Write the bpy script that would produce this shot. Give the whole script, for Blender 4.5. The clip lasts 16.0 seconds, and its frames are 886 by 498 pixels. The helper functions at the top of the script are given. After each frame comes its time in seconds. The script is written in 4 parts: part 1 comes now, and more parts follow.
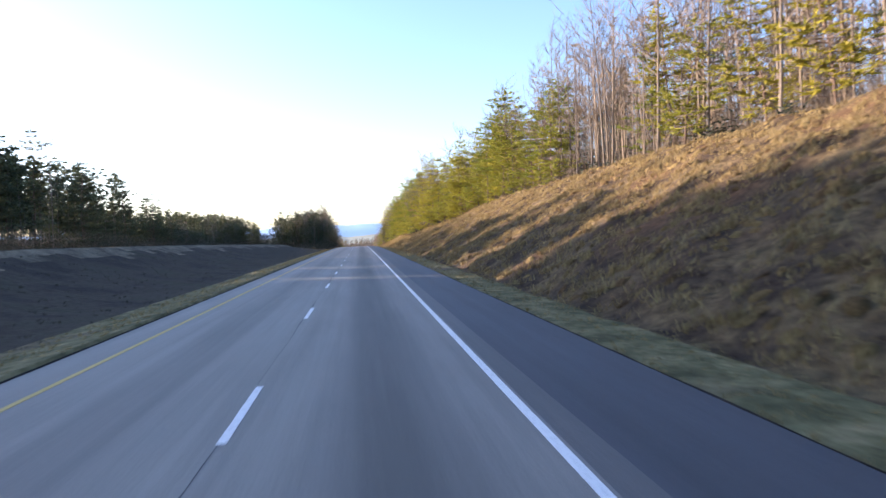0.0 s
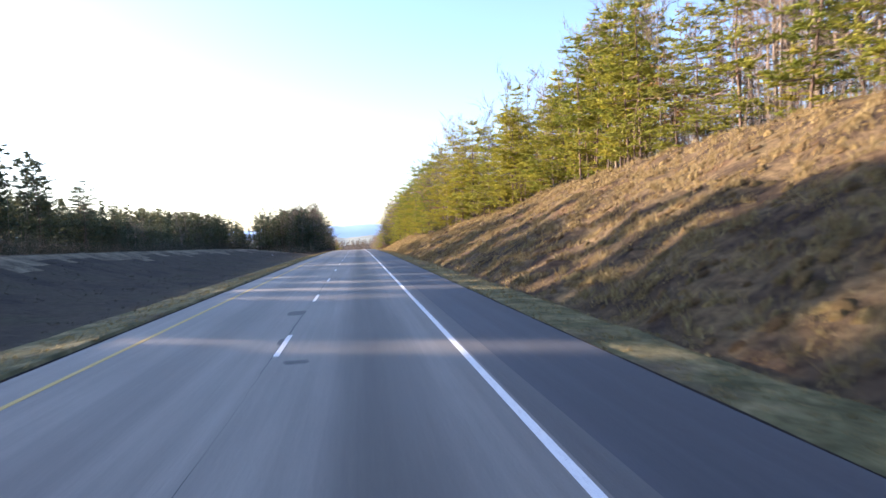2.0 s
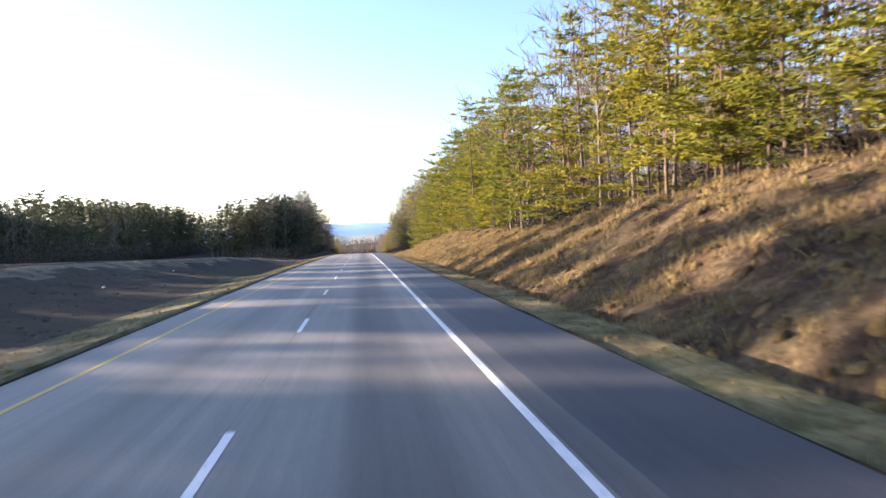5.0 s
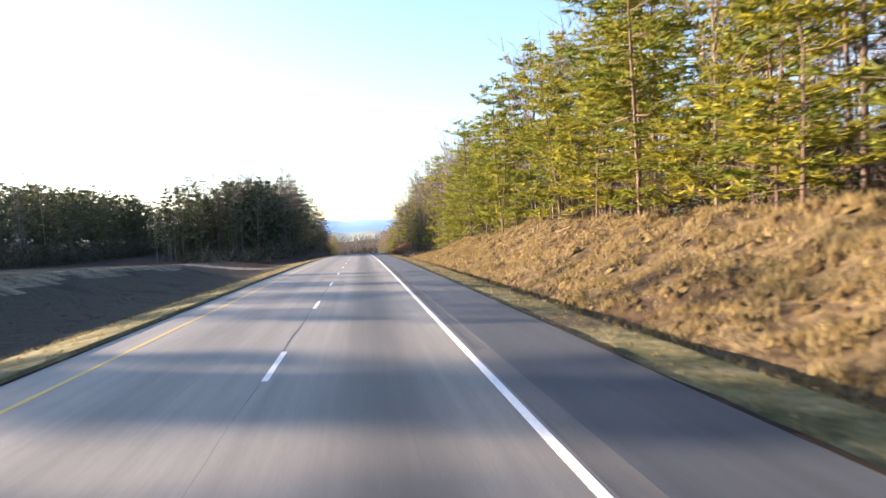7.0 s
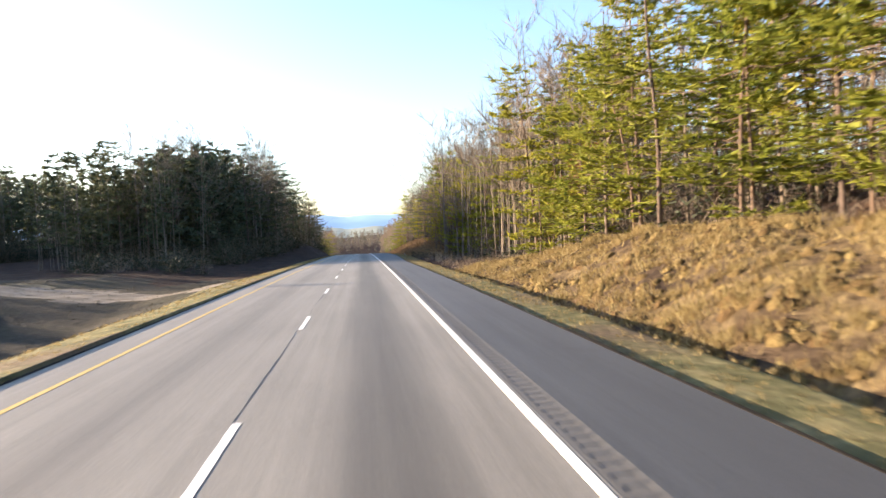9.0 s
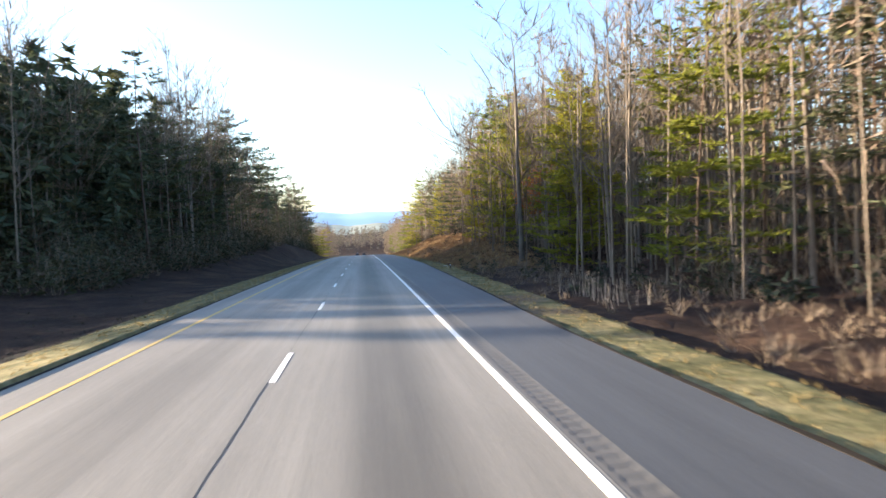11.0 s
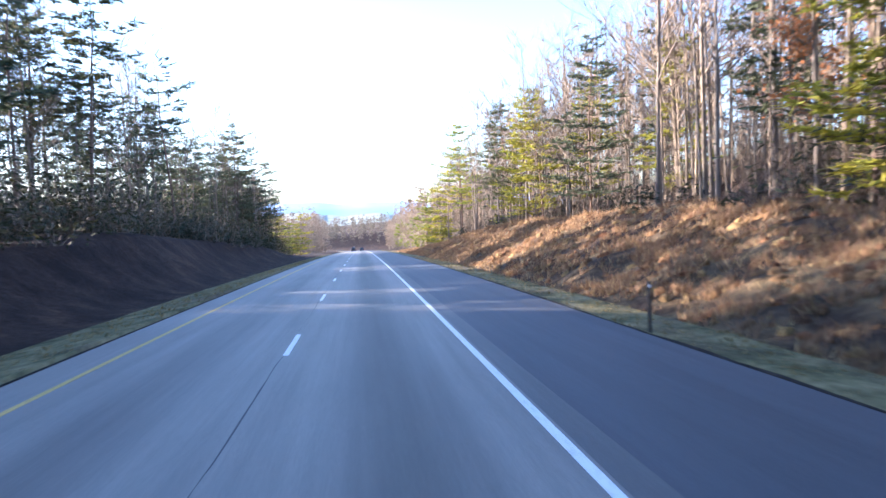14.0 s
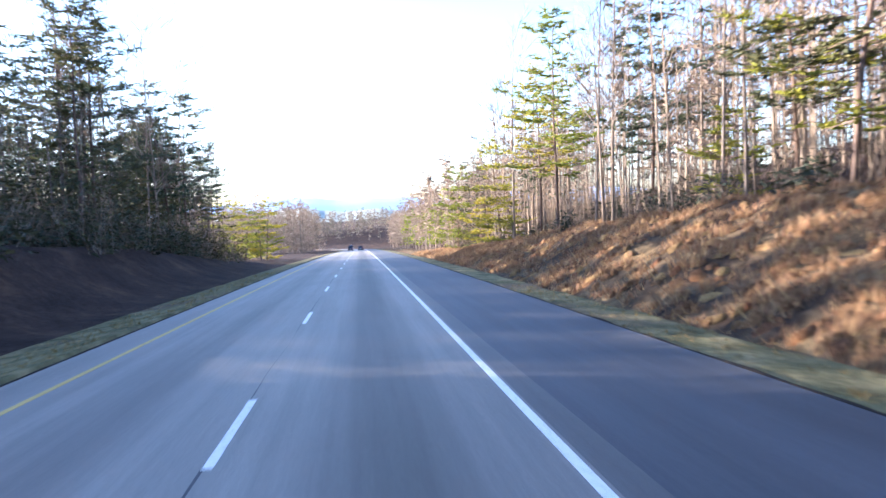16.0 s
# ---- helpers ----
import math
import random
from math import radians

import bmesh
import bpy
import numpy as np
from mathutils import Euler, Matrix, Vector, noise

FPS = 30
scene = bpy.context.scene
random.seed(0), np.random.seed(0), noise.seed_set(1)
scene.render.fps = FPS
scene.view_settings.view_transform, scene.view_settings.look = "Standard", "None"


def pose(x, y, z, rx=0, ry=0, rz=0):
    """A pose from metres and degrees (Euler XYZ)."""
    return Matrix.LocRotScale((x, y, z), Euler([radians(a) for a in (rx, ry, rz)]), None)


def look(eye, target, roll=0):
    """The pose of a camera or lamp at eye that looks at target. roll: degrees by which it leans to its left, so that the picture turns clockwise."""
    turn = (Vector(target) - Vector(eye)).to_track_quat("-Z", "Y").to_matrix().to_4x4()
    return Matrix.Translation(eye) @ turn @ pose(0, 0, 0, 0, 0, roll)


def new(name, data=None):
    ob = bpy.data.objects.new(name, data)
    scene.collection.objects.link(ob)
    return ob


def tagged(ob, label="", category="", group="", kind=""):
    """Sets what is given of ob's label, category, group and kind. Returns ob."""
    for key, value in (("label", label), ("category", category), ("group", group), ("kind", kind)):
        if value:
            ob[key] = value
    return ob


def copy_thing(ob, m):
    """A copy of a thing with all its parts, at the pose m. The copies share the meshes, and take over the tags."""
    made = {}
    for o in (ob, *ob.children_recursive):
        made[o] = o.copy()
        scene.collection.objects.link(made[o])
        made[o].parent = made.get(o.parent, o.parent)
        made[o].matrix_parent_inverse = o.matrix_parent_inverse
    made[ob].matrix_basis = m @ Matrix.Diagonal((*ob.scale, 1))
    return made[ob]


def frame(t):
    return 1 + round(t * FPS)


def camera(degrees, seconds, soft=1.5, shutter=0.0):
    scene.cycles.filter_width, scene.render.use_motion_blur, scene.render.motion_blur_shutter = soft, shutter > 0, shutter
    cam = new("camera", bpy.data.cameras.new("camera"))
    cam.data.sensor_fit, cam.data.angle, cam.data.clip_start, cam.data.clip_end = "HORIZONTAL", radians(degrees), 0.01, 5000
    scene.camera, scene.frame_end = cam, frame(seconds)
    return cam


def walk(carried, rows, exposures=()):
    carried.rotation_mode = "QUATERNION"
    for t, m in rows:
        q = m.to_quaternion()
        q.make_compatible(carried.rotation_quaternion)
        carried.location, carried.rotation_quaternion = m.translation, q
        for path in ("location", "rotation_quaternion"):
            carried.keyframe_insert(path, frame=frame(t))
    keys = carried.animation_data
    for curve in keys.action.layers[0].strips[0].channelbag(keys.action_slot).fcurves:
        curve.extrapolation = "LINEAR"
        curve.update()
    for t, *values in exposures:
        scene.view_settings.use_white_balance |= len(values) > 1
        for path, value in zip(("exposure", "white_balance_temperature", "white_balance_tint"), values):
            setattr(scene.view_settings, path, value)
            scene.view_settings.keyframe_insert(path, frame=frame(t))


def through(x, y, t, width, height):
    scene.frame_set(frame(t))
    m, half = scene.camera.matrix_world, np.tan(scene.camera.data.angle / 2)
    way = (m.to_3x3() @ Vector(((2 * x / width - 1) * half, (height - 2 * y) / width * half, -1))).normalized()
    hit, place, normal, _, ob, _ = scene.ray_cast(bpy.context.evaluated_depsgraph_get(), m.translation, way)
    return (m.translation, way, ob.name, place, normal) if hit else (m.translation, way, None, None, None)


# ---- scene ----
# ================= camera and its way =================
cam = camera(65.8, 16.0, soft=1.5, shutter=0.2)

# the road's slope along y, integrated to its height
_py = np.arange(-400.0, 4200.0, 1.0)
_ps = np.interp(_py, [-400, 60, 120, 170, 215, 250, 300, 350, 400, 450, 520, 600, 700, 760, 840, 4200],
                [0, 0, -.0016, -.0052, -.0095, -.012, -.0193, -.0237, -.0286, -.0351, -.0404, -.0449, -.047, -.040, 0, 0])
_pz = np.concatenate([[0], np.cumsum((_ps[1:] + _ps[:-1]) / 2)])
_pz = _pz - np.interp(0, _py, _pz)


def road_z(y):
    return np.interp(y, _py, _pz)


def road_tilt(y):
    return math.degrees(math.atan(np.interp(y, _py, _ps)))


EYE = 2.305
LEAN = 2.24
# seconds, x, y, yaw to the right, pitch over the road
WAY = [
    (0.0, 0.01, 0.0, 6.90, -1.24), (0.5, 0.03, 13.7, 6.98, -1.25), (1.0, 0.06, 27.4, 7.08, -1.25),
    (1.5, 0.07, 41.2, 7.15, -1.24), (2.0, 0.05, 55.0, 7.15, -1.17), (2.5, 0.04, 68.8, 7.10, -1.17),
    (3.0, 0.04, 82.5, 7.07, -1.17), (3.5, 0.04, 96.2, 7.05, -1.16), (4.0, 0.03, 109.6, 7.0, -1.13),
    (4.5, 0.03, 123.1, 6.9, -1.12), (5.0, 0.02, 136.6, 6.82, -1.10), (5.8, 0.02, 158.5, 6.82, -1.1),
    (6.7, 0.03, 183.2, 6.85, -1.1), (7.5, 0.03, 205.2, 6.87, -1.1), (8.0, 0.04, 218.8, 6.87, -1.1),
    (8.5, 0.03, 232.4, 6.85, -1.15), (9.0, 0.02, 246.0, 6.80, -1.2), (9.8, 0.0, 268.0, 6.75, -1.12),
    (10.7, -0.04, 292.9, 6.7, -1.03), (11.5, -0.08, 315.1, 6.65, -0.98), (12.0, -0.14, 328.9, 6.5, -1.1),
    (12.5, -0.18, 342.8, 6.45, -1.2), (13.0, -0.15, 356.5, 6.6, -1.22), (13.5, -0.10, 370.4, 6.75, -1.24),
    (14.0, -0.06, 384.3, 6.9, -1.28), (14.5, -0.03, 398.2, 6.95, -1.3), (15.0, -0.02, 411.9, 7.0, -1.26),
    (15.5, -0.01, 425.8, 7.0, -1.22), (16.0, 0.0, 439.8, 7.0, -1.2)]
walk(cam, [(t, pose(x, y, float(road_z(y)) + EYE, 90 + p + road_tilt(y), LEAN, -w)) for t, x, y, w, p in WAY],
     exposures=[(0.0, 2.24, 5500, 26), (3.5, 2.50, 5600, 26), (5.0, 2.32, 5650, 24), (7.5, 2.42, 5900, 20), (9.0, 2.36, 6000, 18), (10.8, 2.55, 5900, 15),
                (11.5, 2.62, 5050, 13), (12.3, 3.02, 4850, 22), (14.0, 3.17, 4950, 24), (16.0, 3.16, 5050, 24)])

# ================= world, sun =================
SUN_UP, SUN_LEFT = 11.4, 69.0   # degrees: above the horizon, to the left of the road's heading
world = bpy.data.worlds.new("sky")
scene.world = world
world.use_nodes = True
_n = world.node_tree.nodes
_sky = _n.new("ShaderNodeTexSky")
_sky.sky_type = 'NISHITA'
_sky.sun_disc = False
_sky.sun_elevation = radians(SUN_UP)
_sky.sun_rotation = radians(-SUN_LEFT)
_sky.air_density, _sky.dust_density, _sky.ozone_density = 1.0, 1.0, 1.6
_n["Background"].inputs[1].default_value = 0.096
world.node_tree.links.new(_sky.outputs[0], _n["Background"].inputs[0])

sun = new("sun", bpy.data.lights.new("sun", 'SUN'))
sun.data.energy, sun.data.angle, sun.data.color = 5.0, radians(0.55), (1.0, 0.775, 0.49)
_a, _e = radians(SUN_LEFT), radians(SUN_UP)
TO_SUN = Vector((-math.sin(_a) * math.cos(_e), math.cos(_a) * math.cos(_e), math.sin(_e)))
sun.matrix_world = look(TO_SUN * 400, (0, 0, 0))
scene.view_settings.exposure = 0.0


# ================= materials =================
def mat(name, rough=0.9):
    m = bpy.data.materials.new(name)
    m.use_nodes = True
    b = m.node_tree.nodes["Principled BSDF"]
    b.inputs["Roughness"].default_value = rough
    b.inputs["Specular IOR Level"].default_value = 0.25
    return m, m.node_tree, b


def node(nt, kind, **values):
    n = nt.nodes.new(kind)
    for k, v in values.items():
        n.inputs[k.replace("_", " ")].default_value = v
    return n


def ramp(nt, fac, stops):
    r = nt.nodes.new("ShaderNodeValToRGB")
    e = r.color_ramp.elements
    while len(e) < len(stops):
        e.new(0.5)
    for el, (p, c) in zip(e, stops):
        el.position, el.color = p, (*c, 1)
    nt.links.new(fac, r.inputs[0])
    return r.outputs[0]


def place(nt, scale=(1, 1, 1)):
    g = nt.nodes.new("ShaderNodeNewGeometry")
    mp = nt.nodes.new("ShaderNodeMapping")
    mp.inputs["Scale"].default_value = scale
    nt.links.new(g.outputs["Position"], mp.inputs["Vector"])
    return mp.outputs[0]


def noise_at(nt, vec, scale, detail=4.0, rough=0.6):
    n = node(nt, "ShaderNodeTexNoise", Scale=scale, Detail=detail, Roughness=rough)
    nt.links.new(vec, n.inputs["Vector"])
    return n.outputs["Fac"]


def mix(nt, fac, a, b, how='MIX'):
    n = nt.nodes.new("ShaderNodeMix")
    n.data_type, n.blend_type = 'RGBA', how
    for s, v in ((n.inputs[0], fac), (n.inputs[6], a), (n.inputs[7], b)):
        if hasattr(v, "is_linked"):
            nt.links.new(v, s)
        else:
            s.default_value = v if isinstance(v, (int, float)) else (*v, 1)
    return n.outputs[2]


def bump(nt, b, height, strength, dist):
    n = node(nt, "ShaderNodeBump", Strength=strength, Distance=dist)
    nt.links.new(height, n.inputs["Height"])
    nt.links.new(n.outputs[0], b.inputs["Normal"])


def earth(name, stops, fine, coarse_scale, fine_scale, relief, soil=None):
    """Ground cover: coarse patches times fine mottle."""
    m, nt, b = mat(name, 0.95)
    v = place(nt)
    c = ramp(nt, noise_at(nt, v, coarse_scale, 5), stops)
    f = ramp(nt, noise_at(nt, v, fine_scale, 6, 0.7), fine)
    if soil:
        patch = node(nt, "ShaderNodeMapRange", From_Min=0.54, From_Max=0.66)
        nt.links.new(noise_at(nt, v, 0.12, 4), patch.inputs[0])
        c = mix(nt, patch.outputs[0], c, soil)
    nt.links.new(mix(nt, 1.0, c, f, 'MULTIPLY'), b.inputs["Base Color"])
    bump(nt, b, noise_at(nt, v, fine_scale * 0.7, 6, 0.7), 0.9, relief)
    b.inputs["Specular IOR Level"].default_value = 0.1
    return m


M_DRY = earth("dry_slope_grass", [(0.30, (0.045, 0.031, 0.022)), (0.45, (0.086, 0.060, 0.036)), (0.60, (0.175, 0.127, 0.064)), (0.75, (0.090, 0.076, 0.040))],
              [(0.30, (0.25, 0.23, 0.22)), (0.58, (1.0, 1.0, 1.0))], 0.45, 2.6, 0.3, (0.145, 0.086, 0.045))
M_VERGE = earth("verge_grass", [(0.35, (0.098, 0.098, 0.046)), (0.5, (0.185, 0.173, 0.082)), (0.68, (0.33, 0.282, 0.145))],
                [(0.3, (0.45, 0.43, 0.4)), (0.65, (1, 1, 1))], 0.8, 5.0, 0.08, (0.17, 0.13, 0.085))
M_LITTER = earth("leaf_litter", [(0.35, (0.032, 0.021, 0.017)), (0.55, (0.062, 0.039, 0.028)), (0.7, (0.11, 0.067, 0.042))],
                 [(0.3, (0.4, 0.4, 0.4)), (0.65, (1, 1, 1))], 0.4, 4.0, 0.15)
# median grass, part of its shade put into the dark colour
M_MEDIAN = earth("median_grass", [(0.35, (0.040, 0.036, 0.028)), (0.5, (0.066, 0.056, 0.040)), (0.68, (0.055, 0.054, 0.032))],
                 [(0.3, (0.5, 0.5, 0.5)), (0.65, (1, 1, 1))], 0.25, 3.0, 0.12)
# dead grass on the median's crest, its sunlit rim put into the pale colour
M_PALE_LIT = earth("pale_sunlit_grass", [(0.35, (0.08, 0.07, 0.048)), (0.5, (0.16, 0.138, 0.092)), (0.68, (0.27, 0.23, 0.15))],
               [(0.3, (0.55, 0.53, 0.5)), (0.65, (1, 1, 1))], 0.5, 4.0, 0.10)
# near-black earth that also paints the shade of the paving's drop-off
M_SOIL_SHADE = earth("edge_soil_shade", [(0.35, (0.018, 0.015, 0.012)), (0.65, (0.045, 0.037, 0.028))],
               [(0.3, (0.5, 0.5, 0.5)), (0.65, (1, 1, 1))], 1.5, 9.0, 0.03)
M_GRAVEL = earth("gravel", [(0.35, (0.17, 0.145, 0.11)), (0.65, (0.30, 0.255, 0.20))],
                 [(0.3, (0.7, 0.7, 0.7)), (0.65, (1, 1, 1))], 0.6, 9.0, 0.05)


def asphalt(name, base, lanes):
    m, nt, b = mat(name, 0.68)
    b.inputs["Specular IOR Level"].default_value = 0.38
    v = place(nt)
    # long streaks along the lane, patches and fine stone
    streak = noise_at(nt, place(nt, (2.2, 0.035, 1)), 1.0, 5, 0.65)
    c = ramp(nt, streak, [(0.32, tuple(k * 0.80 for k in base)), (0.55, base), (0.75, tuple(k * 1.15 for k in base))])
    patch = ramp(nt, noise_at(nt, place(nt, (0.5, 0.12, 1)), 1.0, 4), [(0.35, (0.86, 0.86, 0.86)), (0.6, (1, 1, 1))])
    c = mix(nt, 1.0, c, patch, 'MULTIPLY')
    fine = ramp(nt, noise_at(nt, v, 30, 6, 0.75), [(0.3, (0.70, 0.70, 0.70)), (0.7, (1.15, 1.15, 1.15))])
    c = mix(nt, 1.0, c, fine, 'MULTIPLY')
    if lanes:
        # oil-darkened strip in the middle of each lane
        sep = nt.nodes.new("ShaderNodeSeparateXYZ")
        nt.links.new(v, sep.inputs[0])
        for centre, dark, width in ((0.30, 0.28, 1.15), (-3.5, 0.66, 1.0)):
            d = nt.nodes.new("ShaderNodeMath")
            d.operation = 'SUBTRACT'
            d.inputs[1].default_value = centre
            nt.links.new(sep.outputs[0], d.inputs[0])
            q = nt.nodes.new("ShaderNodeMath")
            q.operation = 'ABSOLUTE'
            nt.links.new(d.outputs[0], q.inputs[0])
            w = node(nt, "ShaderNodeMapRange", From_Min=0.15, From_Max=width, To_Min=dark, To_Max=1.0)
            w.interpolation_type = 'SMOOTHSTEP'
            nt.links.new(q.outputs[0], w.inputs[0])
            wob = mix(nt, noise_at(nt, place(nt, (0.8, 0.06, 1)), 1.0, 3), (1, 1, 1), w.outputs[0])
            c = mix(nt, 0.95, c, mix(nt, 0.5, w.outputs[0], wob), 'MULTIPLY')
    nt.links.new(c, b.inputs["Base Color"])
    bump(nt, b, noise_at(nt, v, 60, 4, 0.7), 0.35, 0.008)
    return m


M_LANE = asphalt("worn_asphalt", (0.238, 0.222, 0.192), True)
M_MARGIN = asphalt("margin_asphalt", (0.125, 0.120, 0.112), False)
M_SHOULDER = asphalt("dark_asphalt", (0.068, 0.073, 0.082), False)


def paint(name, col):
    m, nt, b = mat(name, 0.7)
    v = place(nt)
    c = ramp(nt, noise_at(nt, v, 14, 6, 0.75), [(0.30, tuple(k * 0.45 for k in col)), (0.48, col)])
    nt.links.new(c, b.inputs["Base Color"])
    return m


M_WHITE = paint("white_road_paint", (0.78, 0.77, 0.74))
M_YELLOW = paint("yellow_road_paint", (0.50, 0.36, 0.11))


def plain(name, col, var=0.35, scale=6.0, rough=0.85, metal=0.0, stretch=(1, 1, 1)):
    """A colour with grain and a shift from thing to thing."""
    m, nt, b = mat(name, rough)
    b.inputs["Metallic"].default_value = metal
    tc = nt.nodes.new("ShaderNodeTexCoord")
    mp = nt.nodes.new("ShaderNodeMapping")
    mp.inputs["Scale"].default_value = stretch
    nt.links.new(tc.outputs["Object"], mp.inputs["Vector"])
    c = ramp(nt, noise_at(nt, mp.outputs[0], scale, 5), [(0.3, tuple(k * (1 - var) for k in col)), (0.7, tuple(k * (1 + var) for k in col))])
    oi = nt.nodes.new("ShaderNodeObjectInfo")
    t = ramp(nt, oi.outputs["Random"], [(0.0, (0.78, 0.80, 0.85)), (1.0, (1.2, 1.15, 1.05))])
    nt.links.new(mix(nt, 1.0, c, t, 'MULTIPLY'), b.inputs["Base Color"])
    return m


def leaf(name, cols, through=0.25):
    """Thin foliage: colour shifts from clump to clump and from tree to tree, some light passes."""
    m, nt, b = mat(name, 0.75)
    g = nt.nodes.new("ShaderNodeNewGeometry")
    c = ramp(nt, g.outputs["Random Per Island"], [(i / (len(cols) - 1), k) for i, k in enumerate(cols)])
    oi = nt.nodes.new("ShaderNodeObjectInfo")
    t = ramp(nt, oi.outputs["Random"], [(0.0, (0.70, 0.80, 0.85)), (0.5, (1, 1, 1)), (1.0, (1.25, 1.1, 0.8))])
    c = mix(nt, 1.0, c, t, 'MULTIPLY')
    nt.links.new(c, b.inputs["Base Color"])
    tr = nt.nodes.new("ShaderNodeBsdfTranslucent")
    nt.links.new(c, tr.inputs[0])
    mx = node(nt, "ShaderNodeMixShader", Fac=through)
    nt.links.new(b.outputs[0], mx.inputs[1])
    nt.links.new(tr.outputs[0], mx.inputs[2])
    nt.links.new(mx.outputs[0], nt.nodes["Material Output"].inputs[0])
    return m


M_BARK = plain("grey_bark", (0.17, 0.14, 0.108), 0.4, 5, stretch=(1, 1, 0.2))
M_PINEBARK = plain("pine_bark", (0.13, 0.09, 0.065), 0.4, 5, stretch=(1, 1, 0.3))
M_TWIG = plain("bare_twigs", (0.175, 0.138, 0.10), 0.3, 3)
M_NEEDLE = leaf("pine_needles", [(0.15, 0.17, 0.025), (0.225, 0.235, 0.028), (0.32, 0.305, 0.036), (0.25, 0.255, 0.030), (0.165, 0.18, 0.027)], 0.42)
M_NEEDLE2 = leaf("dark_pine_needles", [(0.055, 0.070, 0.042), (0.092, 0.108, 0.058), (0.14, 0.145, 0.070)], 0.25)
M_RUST = leaf("withered_leaves", [(0.22, 0.09, 0.03), (0.32, 0.14, 0.05), (0.26, 0.15, 0.07)], 0.35)
M_STRAW = leaf("straw", [(0.15, 0.098, 0.045), (0.33, 0.245, 0.098), (0.22, 0.140, 0.058), (0.48, 0.375, 0.155)], 0.3)
M_BLADE = leaf("grass_blades", [(0.115, 0.10, 0.048), (0.205, 0.17, 0.082), (0.34, 0.275, 0.145)], 0.3)
M_BROOM = leaf("brown_broom_grass", [(0.13, 0.078, 0.05), (0.33, 0.21, 0.105), (0.25, 0.128, 0.068), (0.52, 0.375, 0.17)], 0.3)
# withered median tufts, as dark as the shade-toned ground below
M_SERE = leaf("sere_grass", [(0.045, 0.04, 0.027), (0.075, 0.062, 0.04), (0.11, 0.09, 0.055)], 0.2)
# leaves darkened in colour to deepen the shade under the trees
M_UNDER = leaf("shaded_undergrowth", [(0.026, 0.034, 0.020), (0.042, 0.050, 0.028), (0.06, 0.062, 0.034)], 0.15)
# tan twig masses; on the far woods the pale tone also paints haze
M_HAZE = leaf("hazy_tan_crowns", [(0.20, 0.145, 0.11), (0.27, 0.20, 0.15), (0.32, 0.25, 0.18), (0.23, 0.20, 0.12)], 0.3)
M_DEEP = leaf("grey_twig_haze", [(0.16, 0.125, 0.108), (0.215, 0.17, 0.145), (0.265, 0.21, 0.165)], 0.25)
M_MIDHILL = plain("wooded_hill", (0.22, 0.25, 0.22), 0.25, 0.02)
# distance haze is put into the hills' blue base colour
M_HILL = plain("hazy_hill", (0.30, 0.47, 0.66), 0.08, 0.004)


# ================= meshes =================
class Geo:
    """Collects verts and faces, then becomes one mesh."""

    def __init__(self):
        self.v, self.f = [], []

    def tube(self, pts, radii, n=5, cap=False):
        base = len(self.v)
        for i, p in enumerate(pts):
            a = pts[max(i - 1, 0)]
            c = pts[min(i + 1, len(pts) - 1)]
            d = Vector(c) - Vector(a)
            d = d.normalized() if d.length > 1e-6 else Vector((0, 0, 1))
            u = d.cross(Vector((0.31, 0.95, 0.05))).normalized()
            w = d.cross(u)
            for k in range(n):
                an = 2 * math.pi * k / n
                q = Vector(p) + (u * math.cos(an) + w * math.sin(an)) * radii[i]
                self.v.append((q.x, q.y, q.z))
        for i in range(len(pts) - 1):
            for k in range(n):
                a, b = base + i * n + k, base + i * n + (k + 1) % n
                self.f.append((a, b, b + n, a + n))
        if cap:
            self.f.append(tuple(base + (len(pts) - 1) * n + k for k in range(n)))

    def tri(self, a, b, c):
        i = len(self.v)
        self.v += [tuple(a), tuple(b), tuple(c)]
        self.f.append((i, i + 1, i + 2))

    def quad(self, a, b, c, d):
        i = len(self.v)
        self.v += [tuple(a), tuple(b), tuple(c), tuple(d)]
        self.f.append((i, i + 1, i + 2, i + 3))

    def box(self, lo, hi, bevel=0.0):
        x0, y0, z0 = lo
        x1, y1, z1 = hi
        i = len(self.v)
        e = bevel
        self.v += [(x0, y0, z0), (x1, y0, z0), (x1, y1, z0), (x0, y1, z0),
                   (x0, y0, z1 - e), (x1, y0, z1 - e), (x1, y1, z1 - e), (x0, y1, z1 - e),
                   (x0 + e, y0 + e, z1), (x1 - e, y0 + e, z1), (x1 - e, y1 - e, z1), (x0 + e, y1 - e, z1)]
        for q in ((3, 2, 1, 0), (0, 1, 5, 4), (1, 2, 6, 5), (2, 3, 7, 6), (3, 0, 4, 7),
                  (4, 5, 9, 8), (5, 6, 10, 9), (6, 7, 11, 10), (7, 4, 8, 11), (8, 9, 10, 11)):
            self.f.append(tuple(i + k for k in q))

    def mesh(self, name, *mats):
        me = bpy.data.meshes.new(name)
        me.from_pydata(self.v, [], self.f)
        for m in mats:
            me.materials.append(m)
        return me


def part(name, geo, material, parent, label=""):
    me = geo if isinstance(geo, bpy.types.Mesh) else geo.mesh(name, material)
    ob = new(name, me)
    ob.parent = parent
    return tagged(ob, label)


def smooth(me):
    me.polygons.foreach_set("use_smooth", [True] * len(me.polygons))
    return me


